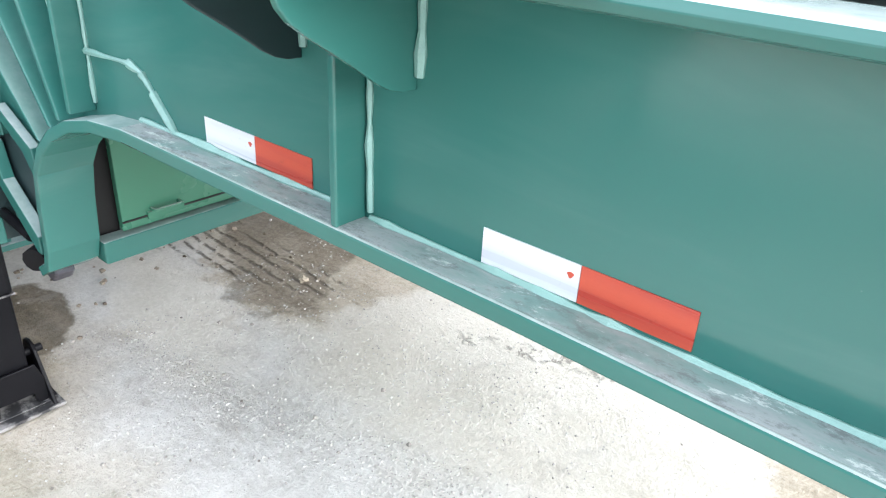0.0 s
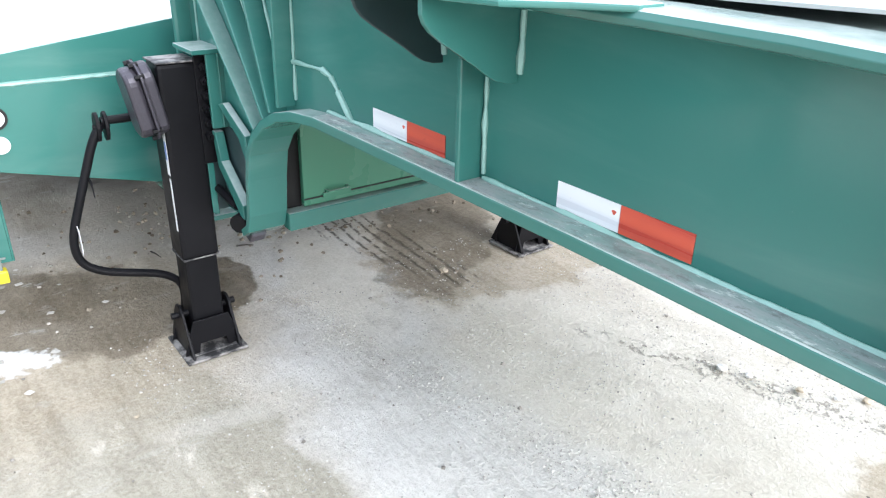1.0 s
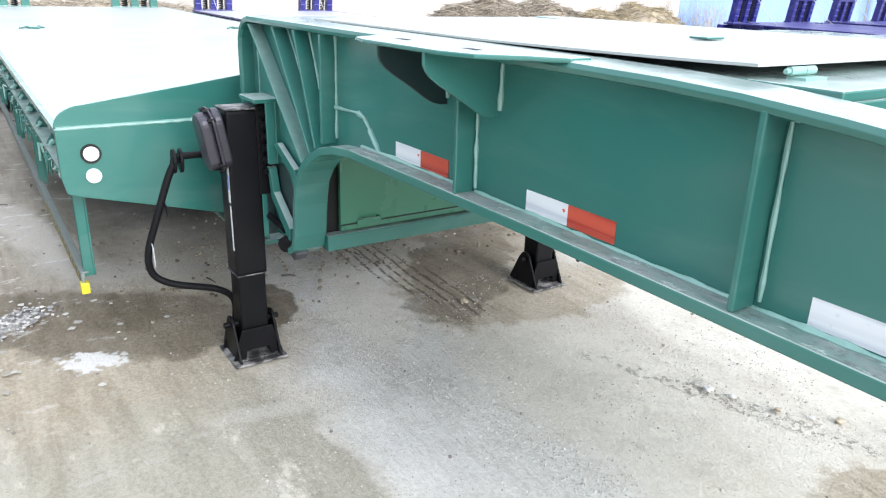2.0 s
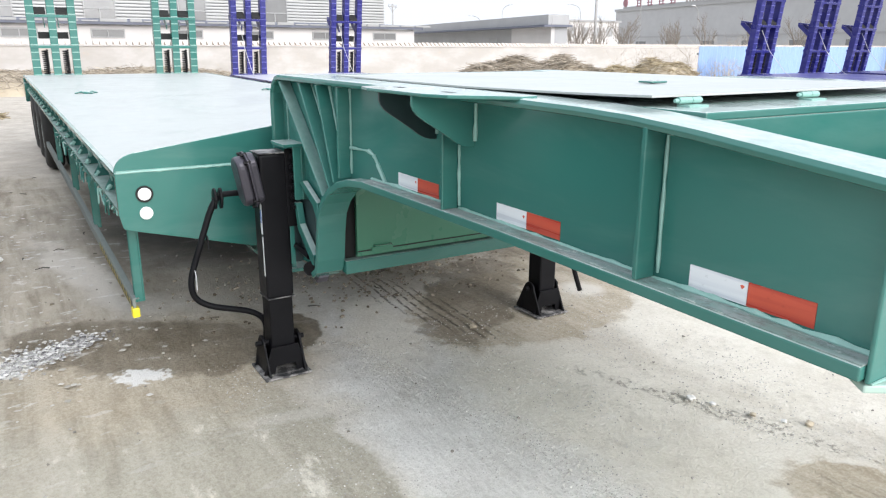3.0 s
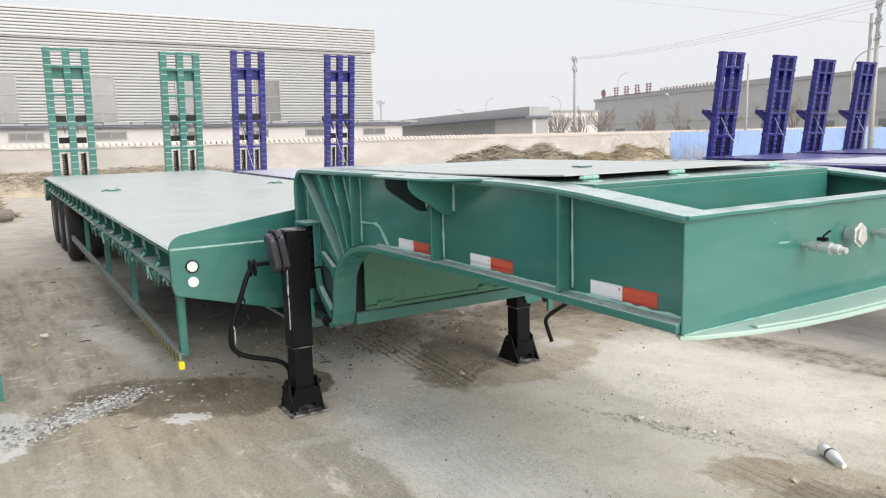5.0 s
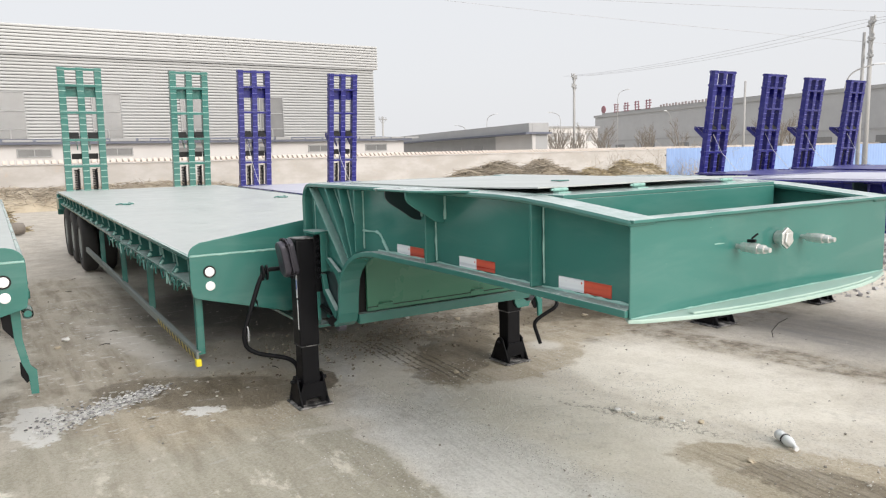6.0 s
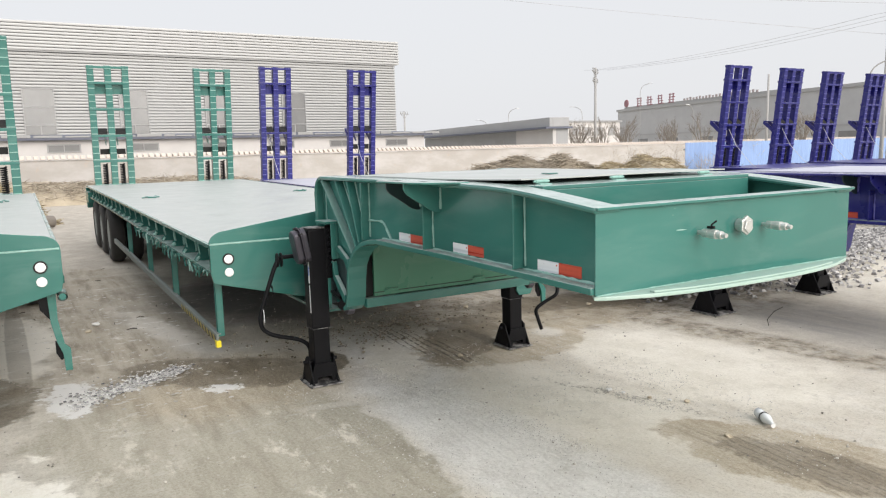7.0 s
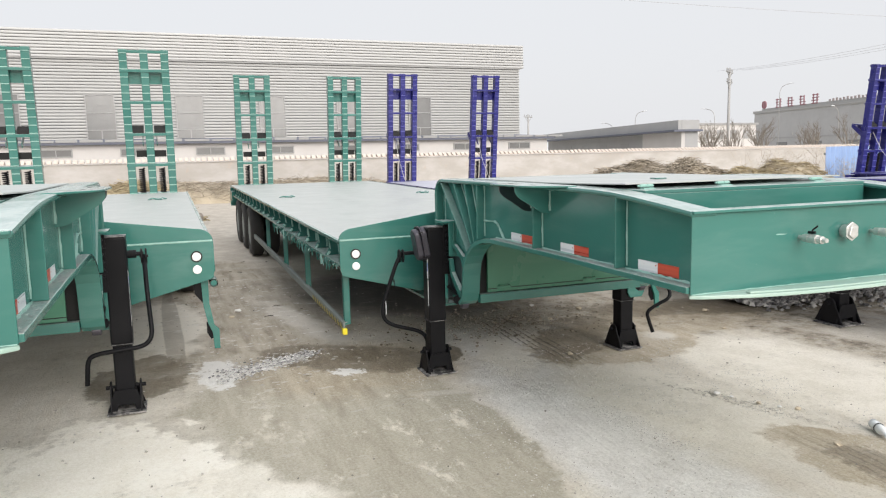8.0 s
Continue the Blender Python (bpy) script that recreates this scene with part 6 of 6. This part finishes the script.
def make_twigs():
    bm = B()
    rng = random.Random(31)
    scatter_sticks(bm, rng, 14, lambda q: (q.uniform(-10.0, -4.2), q.gauss(-0.35, 0.4), 0.004), 0.10, 0.007, 0.02)
    tube(bm, [(-1.42, 5.02, 0.0), (-1.43, 5.01, 0.06), (-1.39, 5.05, 0.14), (-1.33, 5.10, 0.19)], 0.004, 5)
    scatter_sticks(bm, rng, 10, lambda q: (q.gauss(-3.3, 0.3), q.gauss(1.6, 0.4), 0.006), 0.09, 0.006, 0.1)
    tagged(part("twigs", bm, TWIG), "dark twigs and scraps lying on the ground", "twigs", kind="stuff")


make_twigs()


def make_clod(x, y, r, seed):
    rng = random.Random(seed)
    bm = B()
    bmesh.ops.create_icosphere(bm, subdivisions=2, radius=r)
    for v in bm.verts:
        v.co *= 0.75 + 0.5 * noise.noise(v.co * (2.2 / r) + Vector((seed, 0, 0))) + rng.uniform(-0.05, 0.05)
        v.co.z = v.co.z * 0.55 + r * 0.25
    ob = tagged(part("clod", bm, MOUND if seed % 3 else CHIPS), "small lump of dry earth on the ground", "clod", "clods on the ground")
    ob.location = (x, y, 0)


for _i, (_x, _y, _r) in enumerate(((-0.90, 2.43, 0.030), (-0.62, 2.55, 0.022), (-0.42, 2.70, 0.026), (-0.80, 2.47, 0.020), (0.14, 2.42, 0.030), (-2.30, 2.02, 0.030), (-0.50, 2.62, 0.018),
                                    (-3.60, 2.55, 0.03), (-3.9, 3.1, 0.04), (-4.3, 2.7, 0.035), (-2.45, 3.9, 0.03), (-3.2, 4.3, 0.035), (-5.6, -0.55, 0.05), (-5.3, -0.65, 0.04), (-2.0, 0.35, 0.012))):
    make_clod(_x, _y, _r, _i)


def make_bottle():
    b = tagged(new("plastic_bottle"), "crushed clear plastic bottle lying on ground", "bottle")
    bm = B()
    prof = [(0.0, 0.020), (0.006, 0.030), (0.05, 0.032), (0.07, 0.024), (0.085, 0.031), (0.12, 0.033), (0.15, 0.022), (0.18, 0.012), (0.195, 0.012)]
    tube(bm, [(a, 0.006 * math.sin(9 * a), 0) for a, _ in prof], [r for _, r in prof], 14)
    part("body", bm, PLASTIC, b, smooth=True)
    bm = B()
    tube(bm, [(0.195, 0, 0), (0.212, 0, 0)], 0.015, 12)
    part("cap", bm, LABEL, b)
    bm = B()
    tube(bm, [(0.075, 0.004, 0), (0.084, 0.004, 0)], 0.034, 14)
    part("label_band", bm, FOOT, b)
    b.matrix_world = pose(0.02, 2.86, 0.03, 0, 4, -28)


make_bottle()
make_wall()
